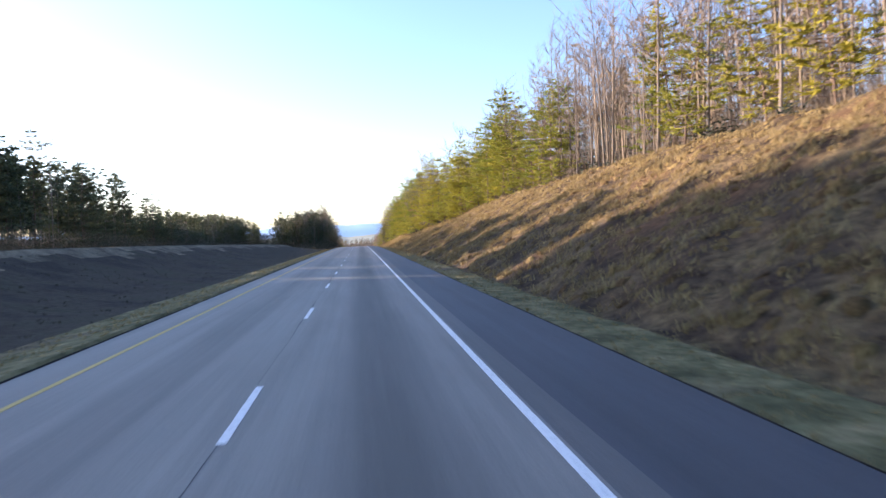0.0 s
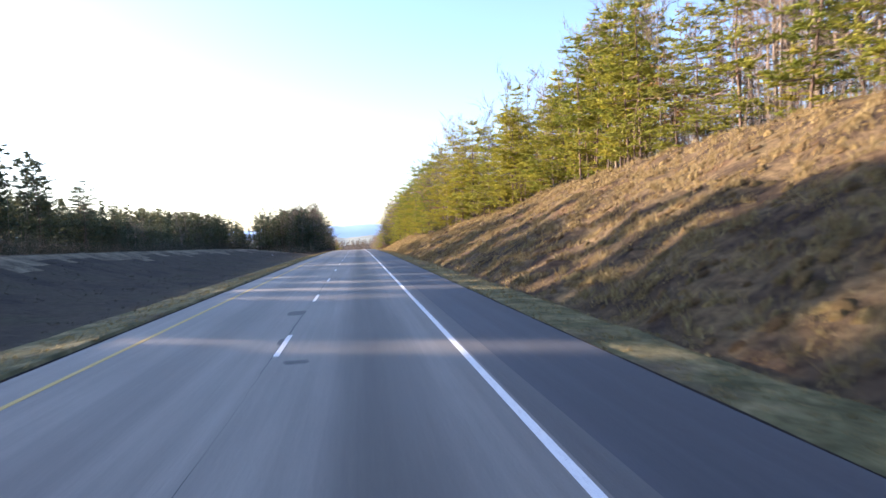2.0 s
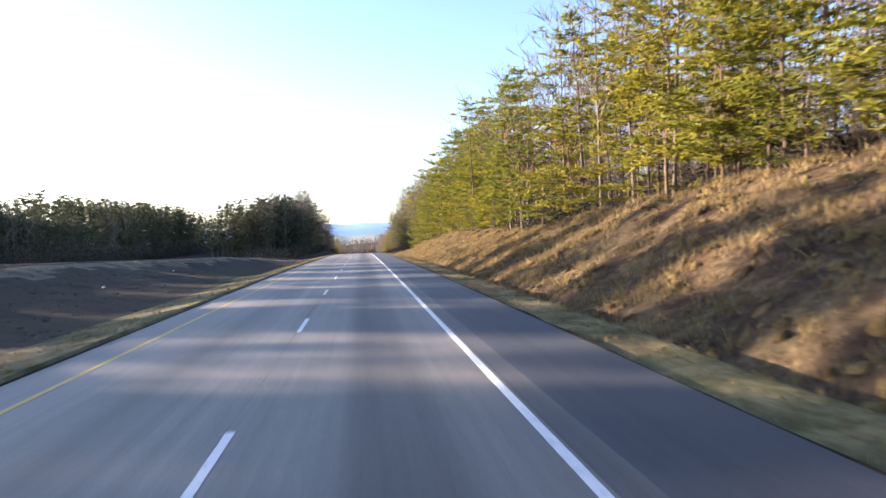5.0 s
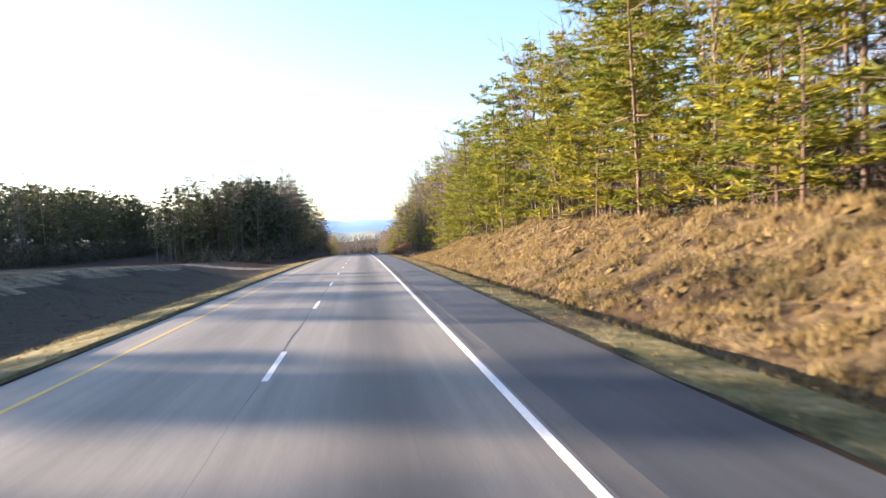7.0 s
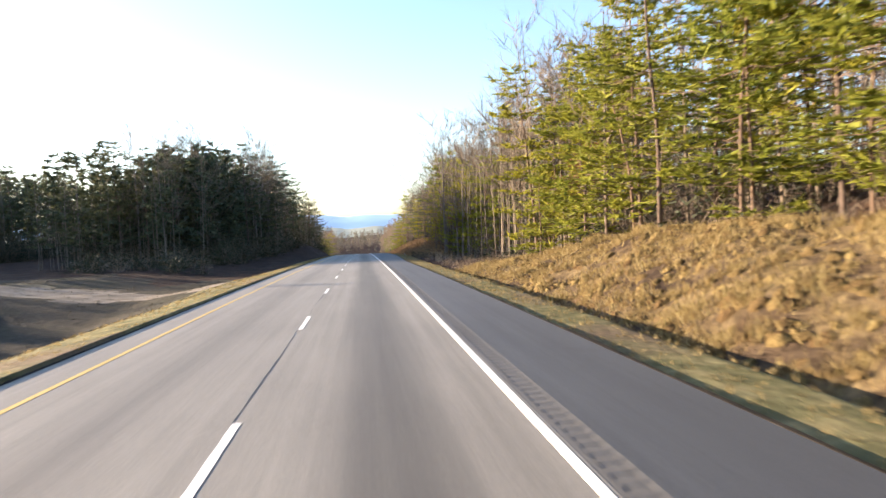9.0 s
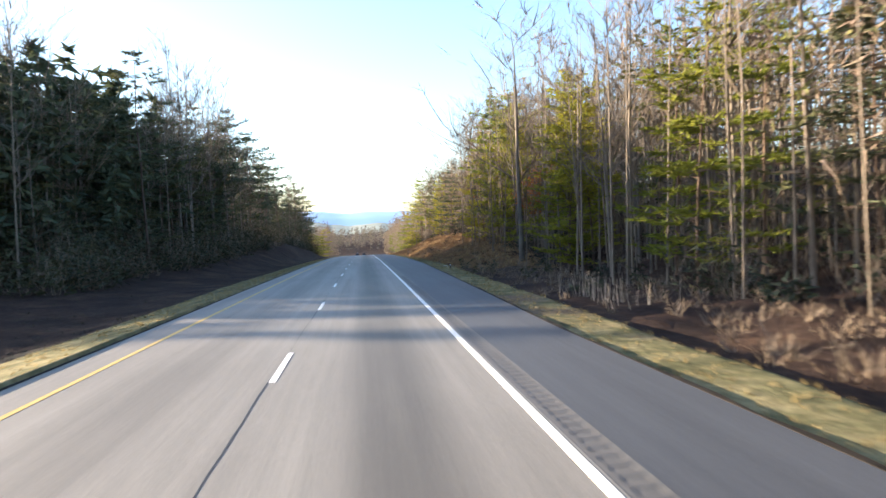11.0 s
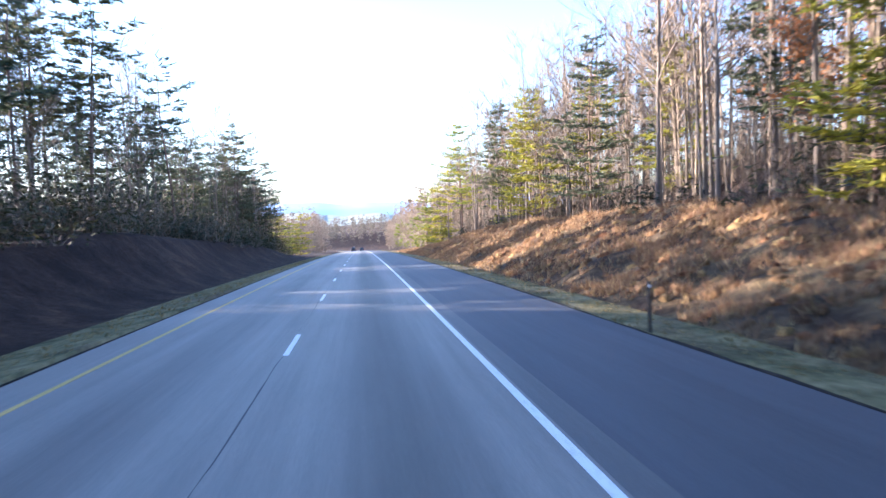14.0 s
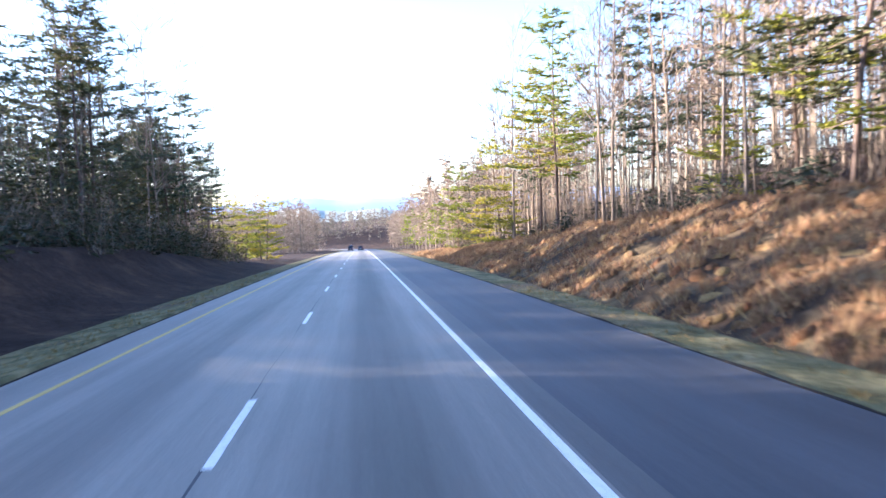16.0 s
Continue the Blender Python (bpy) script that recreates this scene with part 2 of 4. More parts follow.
def soup(name, verts, mats):
    """A mesh from arrays of loose triangles: verts (n, 3, 3)."""
    n = len(verts)
    me = bpy.data.meshes.new(name)
    me.vertices.add(n * 3)
    me.vertices.foreach_set("co", np.asarray(verts, dtype=np.float32).ravel())
    me.loops.add(n * 3)
    me.loops.foreach_set("vertex_index", np.arange(n * 3, dtype=np.int32))
    me.polygons.add(n)
    me.polygons.foreach_set("loop_start", np.arange(0, n * 3, 3, dtype=np.int32))
    for m in mats:
        me.materials.append(m)
    me.update(calc_edges=True)
    return me


# ================= lie of the land =================
X_LINE, X_DASH, X_YELLOW = 2.025, -1.666, -5.256
PAVE_L = -6.3


def pave_r(y):
    return np.interp(y, [318, 372], [4.6, 5.9])


def crest_x(y):
    return np.interp(y, [0, 145, 167, 185, 255, 273, 300, 330, 385, 440, 520, 700],
                     [23, 23, 18, 15.5, 14.5, 13.6, 13, 13, 15.8, 16.5, 15, 15])


def crest_z(y):
    return np.interp(y, [0, 50, 100, 130, 140, 150, 160, 168, 180, 190, 205, 240, 250, 262, 275, 290, 305, 330, 360, 375, 385, 400, 420, 440, 465, 480, 510, 535, 600],
                     [7.7, 8, 7.8, 7.3, 6.9, 5.9, 5.0, 4.6, 3.6, 3.1, 2.6, 3.1, 3.1, 2.3, 2.2, 1.1, 0, -.6, -.5, .8, 1.7, 2.3, 3.2, 3.3, 3.3, 2.7, 1.5, .4, 0])


def left_shape(y):
    """Median: foot x, z, crest x, z."""
    return (np.interp(y, [200, 222, 310, 345], [-10, -14, -14, -9.8]),
            np.interp(y, [195, 222, 280, 290, 300, 310, 345], [-.35, -1.7, -1.9, -1.0, -1.0, -1.5, -.35]),
            np.interp(y, [0, 200, 260, 320, 360, 400], [-21, -21, -25, -25, -17, -15]),
            np.interp(y, [0, 60, 110, 165, 190, 210, 270, 285, 320, 345, 400, 430, 450, 470, 490, 520, 550],
                      [2.3, 2.3, 2.0, 1.6, 1.4, 1.1, .6, .3, -.2, 0, 1.5, 3.4, 3.0, 2.7, 2.4, .6, 0]))


def lumps(x, y):
    return (0.16 * np.sin(x * 0.7 + y * 0.31 + 1.3) * np.sin(y * 0.47 - x * 0.2) + 0.10 * np.sin(x * 1.3 - y * 0.83 + np.sin(y * .21))
            + 0.07 * np.sin(x * 2.3 + y * 1.5 + 0.4 + np.sin(x * .8)) + 0.07 * np.sin(y * 1.9 - x * 1.1 + 2 * np.sin(y * .13)))


def land(x, y):
    """Height of the ground."""
    x, y = np.broadcast_arrays(np.asarray(x, float), np.asarray(y, float))
    out = np.zeros(x.shape)
    pr, cx, cz = pave_r(y), crest_x(y), crest_z(y)
    fx, fz, kx, kz = left_shape(y)

    def seg(x0, z0, x1, z1):
        u = np.clip((x - x0) / np.where(np.abs(x1 - x0) < 1e-6, 1e-6, x1 - x0), 0, 1)
        return z0 + (z1 - z0) * u

    # right side
    cut = np.interp(y, [0, 110, 140, 290, 312, 345, 360], [.15, .25, 1, 1, .5, .3, .3])
    r = np.where(x < pr + 1.95, seg(pr, -.07, pr + 1.95, -.14), seg(pr + 1.95, -.14, pr + 2.35, -.20 - .65 * cut))
    toe = pr + 2.7
    u = np.clip((x - toe) / (cx - toe), 0, 1)
    foot = -.20 - .65 * cut
    face = foot + (cz - foot) * (u * 0.92 + 0.08 * np.sin(u * math.pi / 2))
    r = np.where(x > toe, face, np.where(x > pr + 2.35, foot, r))
    r = np.where(x > cx, cz + np.clip((x - cx - 2.5) * np.interp(y, [110, 160], [.16, .25]), 0, 12), r)
    # left side
    lft = np.where(x > PAVE_L - .1, -.05, np.where(x > PAVE_L - 2.2, .10 - .35 * np.clip((PAVE_L - x) / 2.2, 0, 1), 0))
    u1 = np.clip((PAVE_L - 2.2 - x) / np.maximum(PAVE_L - 2.2 - fx, .1), 0, 1)
    lft = np.where(x <= PAVE_L - 2.2, -.25 + (fz + .25) * u1, lft)
    u2 = np.clip((fx - x) / (fx - kx), 0, 1)
    lft = np.where(x < fx, fz + (kz - fz) * (.25 * u2 + .75 * u2 ** 2), lft)
    lft = np.where(x < kx, kz + np.minimum((kx - x) * 0.01, 1.2), lft)
    lft = lft + np.clip((-78 - x) * 0.13, 0, 9)
    out = np.where(x > pr, r, np.where(x < PAVE_L, lft, -.12))
    far = np.clip((np.where(x > 0, x - pr - 1.5, -x + PAVE_L - 2.0)) / 2.5, 0, 1)
    out = out + lumps(x, y) * far * np.where(x > 0, 1.0, 0.2)
    # far ahead the roadside flattens out where the road bends away
    flat = np.clip((y - 690) / 50, 0, 1)
    out = out * (1 - flat) - .14 * flat
    # the valley's far side rises again, more so to the right
    far_side = np.clip((y - 790) / 130, 0, 1)
    out = out + far_side ** 2 * (3 - 2 * far_side) * (8 + np.clip(x * .05, -2, 9))
    return road_z(y) + out


def g(x, y):
    return float(land(x, y))


def grid(name, xs, ys, zf, mats, pick=None):
    """A sheet over xs by ys."""
    X, Y = np.meshgrid(xs, ys)
    Z = zf(X, Y)
    co = np.stack([X, Y, Z], -1).reshape(-1, 3)
    nx = len(xs)
    fa, mi = [], []
    for j in range(len(ys) - 1):
        for i in range(nx - 1):
            a = j * nx + i
            fa.append((a, a + 1, a + nx + 1, a + nx))
            if pick:
                mi.append(pick((xs[i] + xs[i + 1]) / 2, (ys[j] + ys[j + 1]) / 2))
    me = bpy.data.meshes.new(name)
    me.from_pydata(co.tolist(), [], fa)
    for m in mats:
        me.materials.append(m)
    if pick:
        me.polygons.foreach_set("material_index", mi)
    return smooth(me)


gx = np.concatenate([[-1800, -700, -300, -160], np.arange(-110, -30, 8.0), np.arange(-30, -6.5, 0.9), [-6.42, -6.345, -6.3, -6.0, 4.3, 4.6, 4.95, 5.3, 5.6, 5.9],
                     np.concatenate([np.arange(6.2, 8.0, 0.2), np.arange(8.0, 26, 0.6)]), np.arange(26, 60, 4.0), [75, 100, 160, 300, 700, 1800]])
gy = np.concatenate([[-300, -100, -30], np.arange(-10, 560, 1.5), np.arange(560, 760, 8.0), np.arange(760, 1500, 40.0), [1700, 2200, 3000, 4000]])


def kx_of(y):
    return float(left_shape(y)[2])


def cover(x, y):
    if y > 740:
        return 2
    if x > 0:
        if x < pave_r(y) + 2.0:
            return 1
        if x > crest_x(y) + 1.0 or (300 + 5 * math.sin(x * 1.3) < y < 372 + 8 * math.sin(x * .9 + 1) + 4 * math.sin(x * 2.3)):
            return 2
        return 0
    if x > PAVE_L - 2.6 - (1.1 if 190 < y < 318 else 0):
        return 1
    if y > 318 + 4 * math.sin(x * .41) + 2.5 * math.sin(x * 1.1):
        return 2
    if 291 + 1.2 * math.sin(x * .8) < y < 299 + 1.5 * math.sin(x * .6 + 1) and x > -40:
        return 4
    # crest band painted lighter, as if it caught the sun
    if -kx_of(y) + 1.2 > -x > -kx_of(y) - 1.6 + .6 * math.sin(y * .31) + .4 * math.sin(y * .83 + x) and y < 300:
        return 5
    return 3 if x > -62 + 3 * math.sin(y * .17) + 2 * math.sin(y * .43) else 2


ground = tagged(new("ground", grid("ground", gx, gy, land, [M_DRY, M_VERGE, M_LITTER, M_MEDIAN, M_GRAVEL, M_PALE_LIT], cover)),
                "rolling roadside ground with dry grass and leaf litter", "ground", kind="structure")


def bend(y):
    return -max(y - 715, 0) ** 2 / 420


def strip(name, x0, x1, lift, ys, material, label, category, skirt=0.10):
    """A paved band that follows the road's height; x0, x1 may be functions of y."""
    a = x0 if callable(x0) else (lambda y: x0)
    b = x1 if callable(x1) else (lambda y: x1)
    q = Geo()
    for i, y in enumerate(ys):
        z = float(road_z(y)) + lift
        o = bend(y)
        q.v += [(a(y) + o, y, z - skirt), (a(y) + o, y, z), (b(y) + o, y, z), (b(y) + o, y, z - skirt)]
        if i:
            k = 4 * i
            for c in range(3):
                q.f.append((k - 4 + c, k + c, k + c + 1, k - 4 + c + 1))
    me = q.mesh(name, material)
    return tagged(new(name, me), label, category, kind="structure")


ys_road = np.concatenate([np.arange(-60, 620, 4.0), np.arange(620, 850, 8.0)])
road = strip("road", PAVE_L, 2.14, 0.0, ys_road, M_LANE, "worn grey asphalt carriageway with two lanes", "road")
RUMBLE = (2.20, 2.55)
shoulder_in = strip("shoulder_inner", 2.143, RUMBLE[0], -.003, ys_road, M_MARGIN, "worn asphalt margin beside the edge line", "shoulder")
shoulder = strip("shoulder", RUMBLE[1], lambda y: float(pave_r(y)), -.003, ys_road, M_SHOULDER, "dark asphalt hard shoulder beside the grass verge", "shoulder")

# dark strips where the paving ends: painted drop-off shade, with bare soil on the right
_re = random.Random(15)
ys_edge = np.arange(-10, 560, 1.1)
_wl = {round(float(y), 3): _re.uniform(.05, .13) for y in ys_edge}
_wr = {round(float(y), 3): _re.uniform(.03, .15) * (.4 if y < 150 else 1) for y in ys_edge}
strip("soil_edge", lambda y: PAVE_L - _wl[round(float(y), 3)], PAVE_L - .001, .012, ys_edge, M_SOIL_SHADE, "dark strip for the shadowed drop along the paving's edge", "soil edge", 0.2)
strip("soil_edge", lambda y: float(pave_r(y)) + .001, lambda y: float(pave_r(y)) + _wr[round(float(y), 3)], .004, ys_edge, M_SOIL_SHADE, "dark soil and drop-off shade along the shoulder's edge", "soil edge", 0.2)

edge_line = strip("edge_line", X_LINE - .065, X_LINE + .065, .005, ys_road, M_WHITE, "white painted edge line on the asphalt", "road marking", 0.004)
yellow_line = strip("yellow_line", X_YELLOW - .06, X_YELLOW + .06, .005, ys_road, M_YELLOW, "yellow painted edge line on the asphalt", "road marking", 0.004)

# milled rumble strip between y = 205 and 345, plain asphalt elsewhere
q = Geo()
rows = [(-60.0, 0)] + [(float(y), 0) for y in range(-40, 205, 15)]
for k in range(460):
    y = 205 + k * 0.305
    rows += [(y, 0), (y + .045, -.012), (y + .135, -.012), (y + .18, 0)]
rows += [(float(y), 0) for y in range(352, 850, 8)]
for i, (y, d) in enumerate(rows):
    z = float(road_z(y)) - .003
    o = bend(y)
    q.v += [(RUMBLE[0] + o, y, z), (RUMBLE[0] + .08 + o, y, z + d), (RUMBLE[1] - .10 + o, y, z + d), (RUMBLE[1] + o, y, z)]
    if i:
        k = 4 * i
        for c in range(3):
            q.f.append((k - 4 + c, k + c, k + c + 1, k - 4 + c + 1))
tagged(new("rumble_strip", q.mesh("rumble_strip", M_MARGIN)), "milled rumble strip in the asphalt shoulder", "rumble strip", kind="structure")

# lane dashes, 3.05 m long, every 12.19 m
lane_line = tagged(new("lane_line"), "white dashed lane line on the asphalt", "road marking", kind="structure")
dash_meshes = []
rd = random.Random(4)
for k in range(5):
    q = Geo()
    n = 12
    w0 = .062
    for i in range(n + 1):
        y = 3.05 * i / n
        a = w0 * (1 - .12 * rd.random())
        b = w0 * (1 - .12 * rd.random())
        q.v += [(-a, y, 0), (b, y, 0)]
        if i:
            q.f.append((2 * i - 2, 2 * i - 1, 2 * i + 1, 2 * i))
    dash_meshes.append(q.mesh("dash", M_WHITE))
for k in range(-2, 66):
    y = 8.04 + 12.192 * k
    ob = part("dash", dash_meshes[k % 5], None, lane_line)
    ob.location = (X_DASH + bend(y + 1.5), y, float(road_z(y)) + .006)
    ob.rotation_euler = (math.radians(road_tilt(y + 1.5)), 0, 0)

# tarred joint beside the dashes
q = Geo()
ys = np.arange(-20, 600, 0.7)
for i, y in enumerate(ys):
    z = float(road_z(y)) + .003
    x = X_DASH - .05 + .014 * math.sin(y * .9) + rd.uniform(-.012, .012)
    w = max(.002, .007 + .008 * math.sin(y * .37) + rd.uniform(-.006, .006))
    q.v += [(x - w, y, z), (x + w, y, z)]
    if i:
        q.f.append((2 * i - 2, 2 * i - 1, 2 * i + 1, 2 * i))
M_TAR = plain("tar", (0.05, 0.049, 0.05), 0.3, 8, 0.6)
tagged(new("joint", q.mesh("joint", M_TAR)), "dark cracked joint running along the lane line", "road joint", kind="structure")


# ================= trees =================
def ribbon(q, pts, widths, r):
    """A thin twig: a bent blade of quads."""
    d = (pts[-1] - pts[0]).normalized()
    s = d.cross(Vector((r.gauss(0, 1), r.gauss(0, 1), r.gauss(0, 1)))).normalized()
    i = len(q.v)
    for p, w in zip(pts, widths):
        q.v += [tuple(p - s * w), tuple(p + s * w)]
    for k in range(len(pts) - 1):
        q.f.append((i + 2 * k, i + 2 * k + 1, i + 2 * k + 3, i + 2 * k + 2))


def bare_tree(seed, h, lean=0.0, leafy=None, detail=1.0):
    """A leafless broadleaf tree: tapered trunk with limbs, and a crown of twigs."""
    r = random.Random(seed)
    tree = tagged(new("bare_tree" if leafy is None else "oak_tree"))
    tk, cr, lf = Geo(), Geo(), Geo()
    r0 = 0.0040 * h + r.uniform(.0, .045)
    n = 9
    pts, rad = [], []
    ox, oy = 0.0, 0.0
    for i in range(n + 1):
        u = i / n
        ox += r.uniform(-.12, .12) + lean * .1
        oy += r.uniform(-.12, .12)
        pts.append(Vector((ox * u, oy * u, h * u - (0.4 if i == 0 else 0))))
        rad.append(r0 * (1.35 if i == 0 else 1) * (1 - u) ** 0.8 + .012)
    tk.tube(pts, rad, 6)

    def at(u):
        k = min(int(u * n), n - 1)
        w = u * n - k
        return pts[k].lerp(pts[k + 1], w), rad[k] * (1 - w) + rad[k + 1] * w

    limbs = int(r.randint(13, 17) * detail)
    for b in range(limbs):
        u = r.uniform(.30, .96)
        p, pr = at(u)
        an = r.uniform(0, 2 * math.pi)
        ln = h * r.uniform(.22, .46) * (1.12 - u * .80)
        rise = r.uniform(.30, 1.2)
        d = Vector((math.cos(an), math.sin(an), rise)).normalized()
        bp, br = [p], [pr * .5]
        cur = p.copy()
        for s in range(5):
            d = (d + Vector((r.uniform(-.3, .3), r.uniform(-.3, .3), r.uniform(-.06, .26)))).normalized()
            cur = cur + d * ln / 5
            bp.append(cur.copy())
            br.append(pr * .5 * (1 - (s + 1) / 5.4) + .007)
        tk.tube(bp, br, 3)
        for t in range(r.randint(5, 7)):
            k = r.randint(1, 5)
            s = bp[k]
            td = (d + Vector((r.uniform(-1, 1), r.uniform(-1, 1), r.uniform(-.3, .8)))).normalized()
            tl = ln * r.uniform(.25, .6)
            m1 = s + td * tl * .5 + Vector((r.uniform(-.15, .15), r.uniform(-.15, .15), .08))
            e = s + td * tl + Vector((0, 0, tl * .15))
            ribbon(cr, [s, m1, e], [.027, .018, .006], r)
            for w in range(5):
                o = s.lerp(m1, r.random()) if w < 3 else m1.lerp(e, r.random())
                wd = (td + Vector((r.uniform(-1, 1), r.uniform(-1, 1), r.uniform(-.4, .8)))).normalized() * r.uniform(.5, 1.5)
                side = wd.cross(Vector((r.uniform(-1, 1), r.uniform(-1, 1), r.uniform(-1, 1)))).normalized() * .015
                cr.tri(o - side, o + side, o + wd)
                if leafy and r.random() < leafy:
                    for z in range(4):
                        c = o + wd * r.random() + Vector((r.uniform(-.15, .15),) * 3)
                        a = Vector((r.uniform(-1, 1), r.uniform(-1, 1), r.uniform(-1, .2))).normalized() * .20
                        bb = a.cross(Vector((r.random(), r.random(), r.random()))).normalized() * .11
                        lf.quad(c, c + a * .5 + bb, c + a, c + a * .5 - bb)
    part("trunk", smooth(tk.mesh("trunk", M_BARK)), None, tree)
    part("crown", cr.mesh("crown", M_TWIG), None, tree)
    if leafy:
        part("foliage", lf.mesh("foliage", M_RUST), None, tree, "rust-brown withered leaves")
    return tree


def pine_tree(seed, h, low, spread, needles, name="pine_tree"):
    """A pine: bent trunk with dead stubs, flat tiers of boughs with needle tufts."""
    r = random.Random(seed)
    tree = tagged(new(name))
    tk, cr = Geo(), Geo()
    r0 = 0.0052 * h + .025
    n = 8
    pts, rad = [], []
    ox = oy = 0.0
    for i in range(n + 1):
        u = i / n
        ox += r.uniform(-.26, .26)
        oy += r.uniform(-.26, .26)
        pts.append(Vector((ox * u, oy * u, h * u - (0.4 if i == 0 else 0))))
        rad.append(r0 * (1 - u) ** .8 + .015)
    tk.tube(pts, rad, 6)

    def at(u):
        k = min(int(u * n), n - 1)
        w = u * n - k
        return pts[k].lerp(pts[k + 1], w), rad[k] * (1 - w) + rad[k + 1] * w

    tiers = int(h * (1 - low) / .72)
    for b in range(tiers):
        v = min(max((b + .5 + r.uniform(-.6, .6)) / tiers, .01), .99)
        u = min(low + (1 - low) * v, .985)
        p, pr = at(u)
        reach = spread * ((1 - v) ** .48 * min(1, .6 + v * 1.8) * .95 + .12) * r.uniform(.5, 1.45)
        turn = r.uniform(0, 6.28)
        arms = r.randint(4, 6)
        for s in range(arms):
            if r.random() < .28:
                continue
            an = turn + 6.28 * s / arms + r.uniform(-.35, .35)
            ln = max(reach * r.uniform(.6, 1.15), .4)
            d = Vector((math.cos(an), math.sin(an), r.uniform(-.12, .10) + .75 * max(v - .6, 0)))
            mid = p + d * ln * .5 + Vector((0, 0, -.05 * ln))
            e = p + d * ln + Vector((0, 0, .07 * ln))
            ribbon(tk, [p, mid, e], [max(pr * .36, .02), .02, .006], r)
            tufts = max(int(ln * 3.2), 3)
            for t in range(tufts):
                w = .36 + .64 * (t + r.random()) / tufts
                c = (p.lerp(mid, w * 2) if w < .5 else mid.lerp(e, w * 2 - 1))
                side = Vector((-d.y, d.x, 0)).normalized() * r.uniform(-1, 1) * (.2 + ln * .34 * (1.2 - w * .7))
                c = c + side + Vector((0, 0, r.gauss(.05, .06)))
                for z in range(10):
                    q1 = Vector((r.gauss(0, 1) + d.x * .8, r.gauss(0, 1) + d.y * .8, r.gauss(.16, .26))).normalized() * r.uniform(.38, .80)
                    q2 = q1.cross(Vector((r.gauss(0, .5), r.gauss(0, .5), r.gauss(0, 1)))).normalized() * r.uniform(.038, .075)
                    o = c + q1 * r.uniform(-.5, .2)
                    cr.tri(o - q2, o + q2, o + q1)
    # dead lower stubs
    for s in range(int(16 * low) + 9):
        p, pr = at(r.uniform(.08, max(low, .15) + .25))
        an = r.uniform(0, 6.28)
        ln = r.uniform(.8, 2.6)
        d = Vector((math.cos(an), math.sin(an), r.uniform(-.15, .3)))
        tk.tube([p, p + d * ln * .5 + Vector((0, 0, .05)), p + d * ln], [.026, .018, .005], 3)
    part("trunk", smooth(tk.mesh("trunk", M_PINEBARK)), None, tree)
    part("crown", cr.mesh("crown", needles), None, tree)
    return tree


LABELS = {
    "bare": "tall leafless grey-brown tree among the roadside woods",
    "oak": "tree with rust-brown withered leaves among the woods",
    "pine": "tall pine with yellow-green needles at the wood's edge",
    "young": "bushy young pine branched to the ground",
    "dark": "dark green pine in the shaded woods",
}
protos = {"bare": [bare_tree(100 + i, h) for i, h in enumerate((20, 18, 17, 21, 15, 19))],
          "oak": [bare_tree(140 + i, h, leafy=.5) for i, h in enumerate((11, 8))],
          "pine": [pine_tree(200 + i, h, lo, sp, M_NEEDLE) for i, (h, lo, sp) in enumerate(((15, .16, 3.7), (17, .26, 3.9), (13, .08, 3.5), (18, .38, 3.9), (14, .12, 3.2)))],
          "young": [pine_tree(230 + i, h, .05, sp, M_NEEDLE) for i, (h, sp) in enumerate(((9.0, 3.1), (12.0, 3.5), (6.0, 2.5)))],
          "dark": [pine_tree(260 + i, h, lo, sp, M_NEEDLE2) for i, (h, lo, sp) in enumerate(((17, .22, 3.8), (15, .08, 3.7), (19, .38, 3.9)))]}
protos["tall"] = [pine_tree(280 + i, h, lo, sp, M_NEEDLE2) for i, (h, lo, sp) in enumerate(((17, .52, 3.2), (15.5, .45, 3.0), (18.5, .55, 3.4)))]
LABELS["tall"] = "tall thin pine with a high dark crown"
used = set()


def plant(kind, x, y, size=1.0, rng=random, group=""):
    p = rng.choice(protos[kind])
    m = Matrix.Translation((x, y, g(x, y))) @ Euler((rng.uniform(-.04, .04), rng.uniform(-.04, .04), rng.uniform(0, 6.28))).to_matrix().to_4x4()
    if p.name not in used:
        used.add(p.name)
        ob = p
        ob.matrix_basis = m
    else:
        ob = copy_thing(p, m)
    ob.scale = (size, size, size * rng.uniform(.92, 1.08))
    return tagged(ob, LABELS[kind], "tree", group or "roadside trees")


def pick(rng, weights):
    k = rng.random() * sum(w for _, w in weights)
    for name, w in weights:
        k -= w
        if k <= 0:
            return name
    return weights[-1][0]


# right-hand woods: front rows along the crest
rt = random.Random(11)
y = 18.0
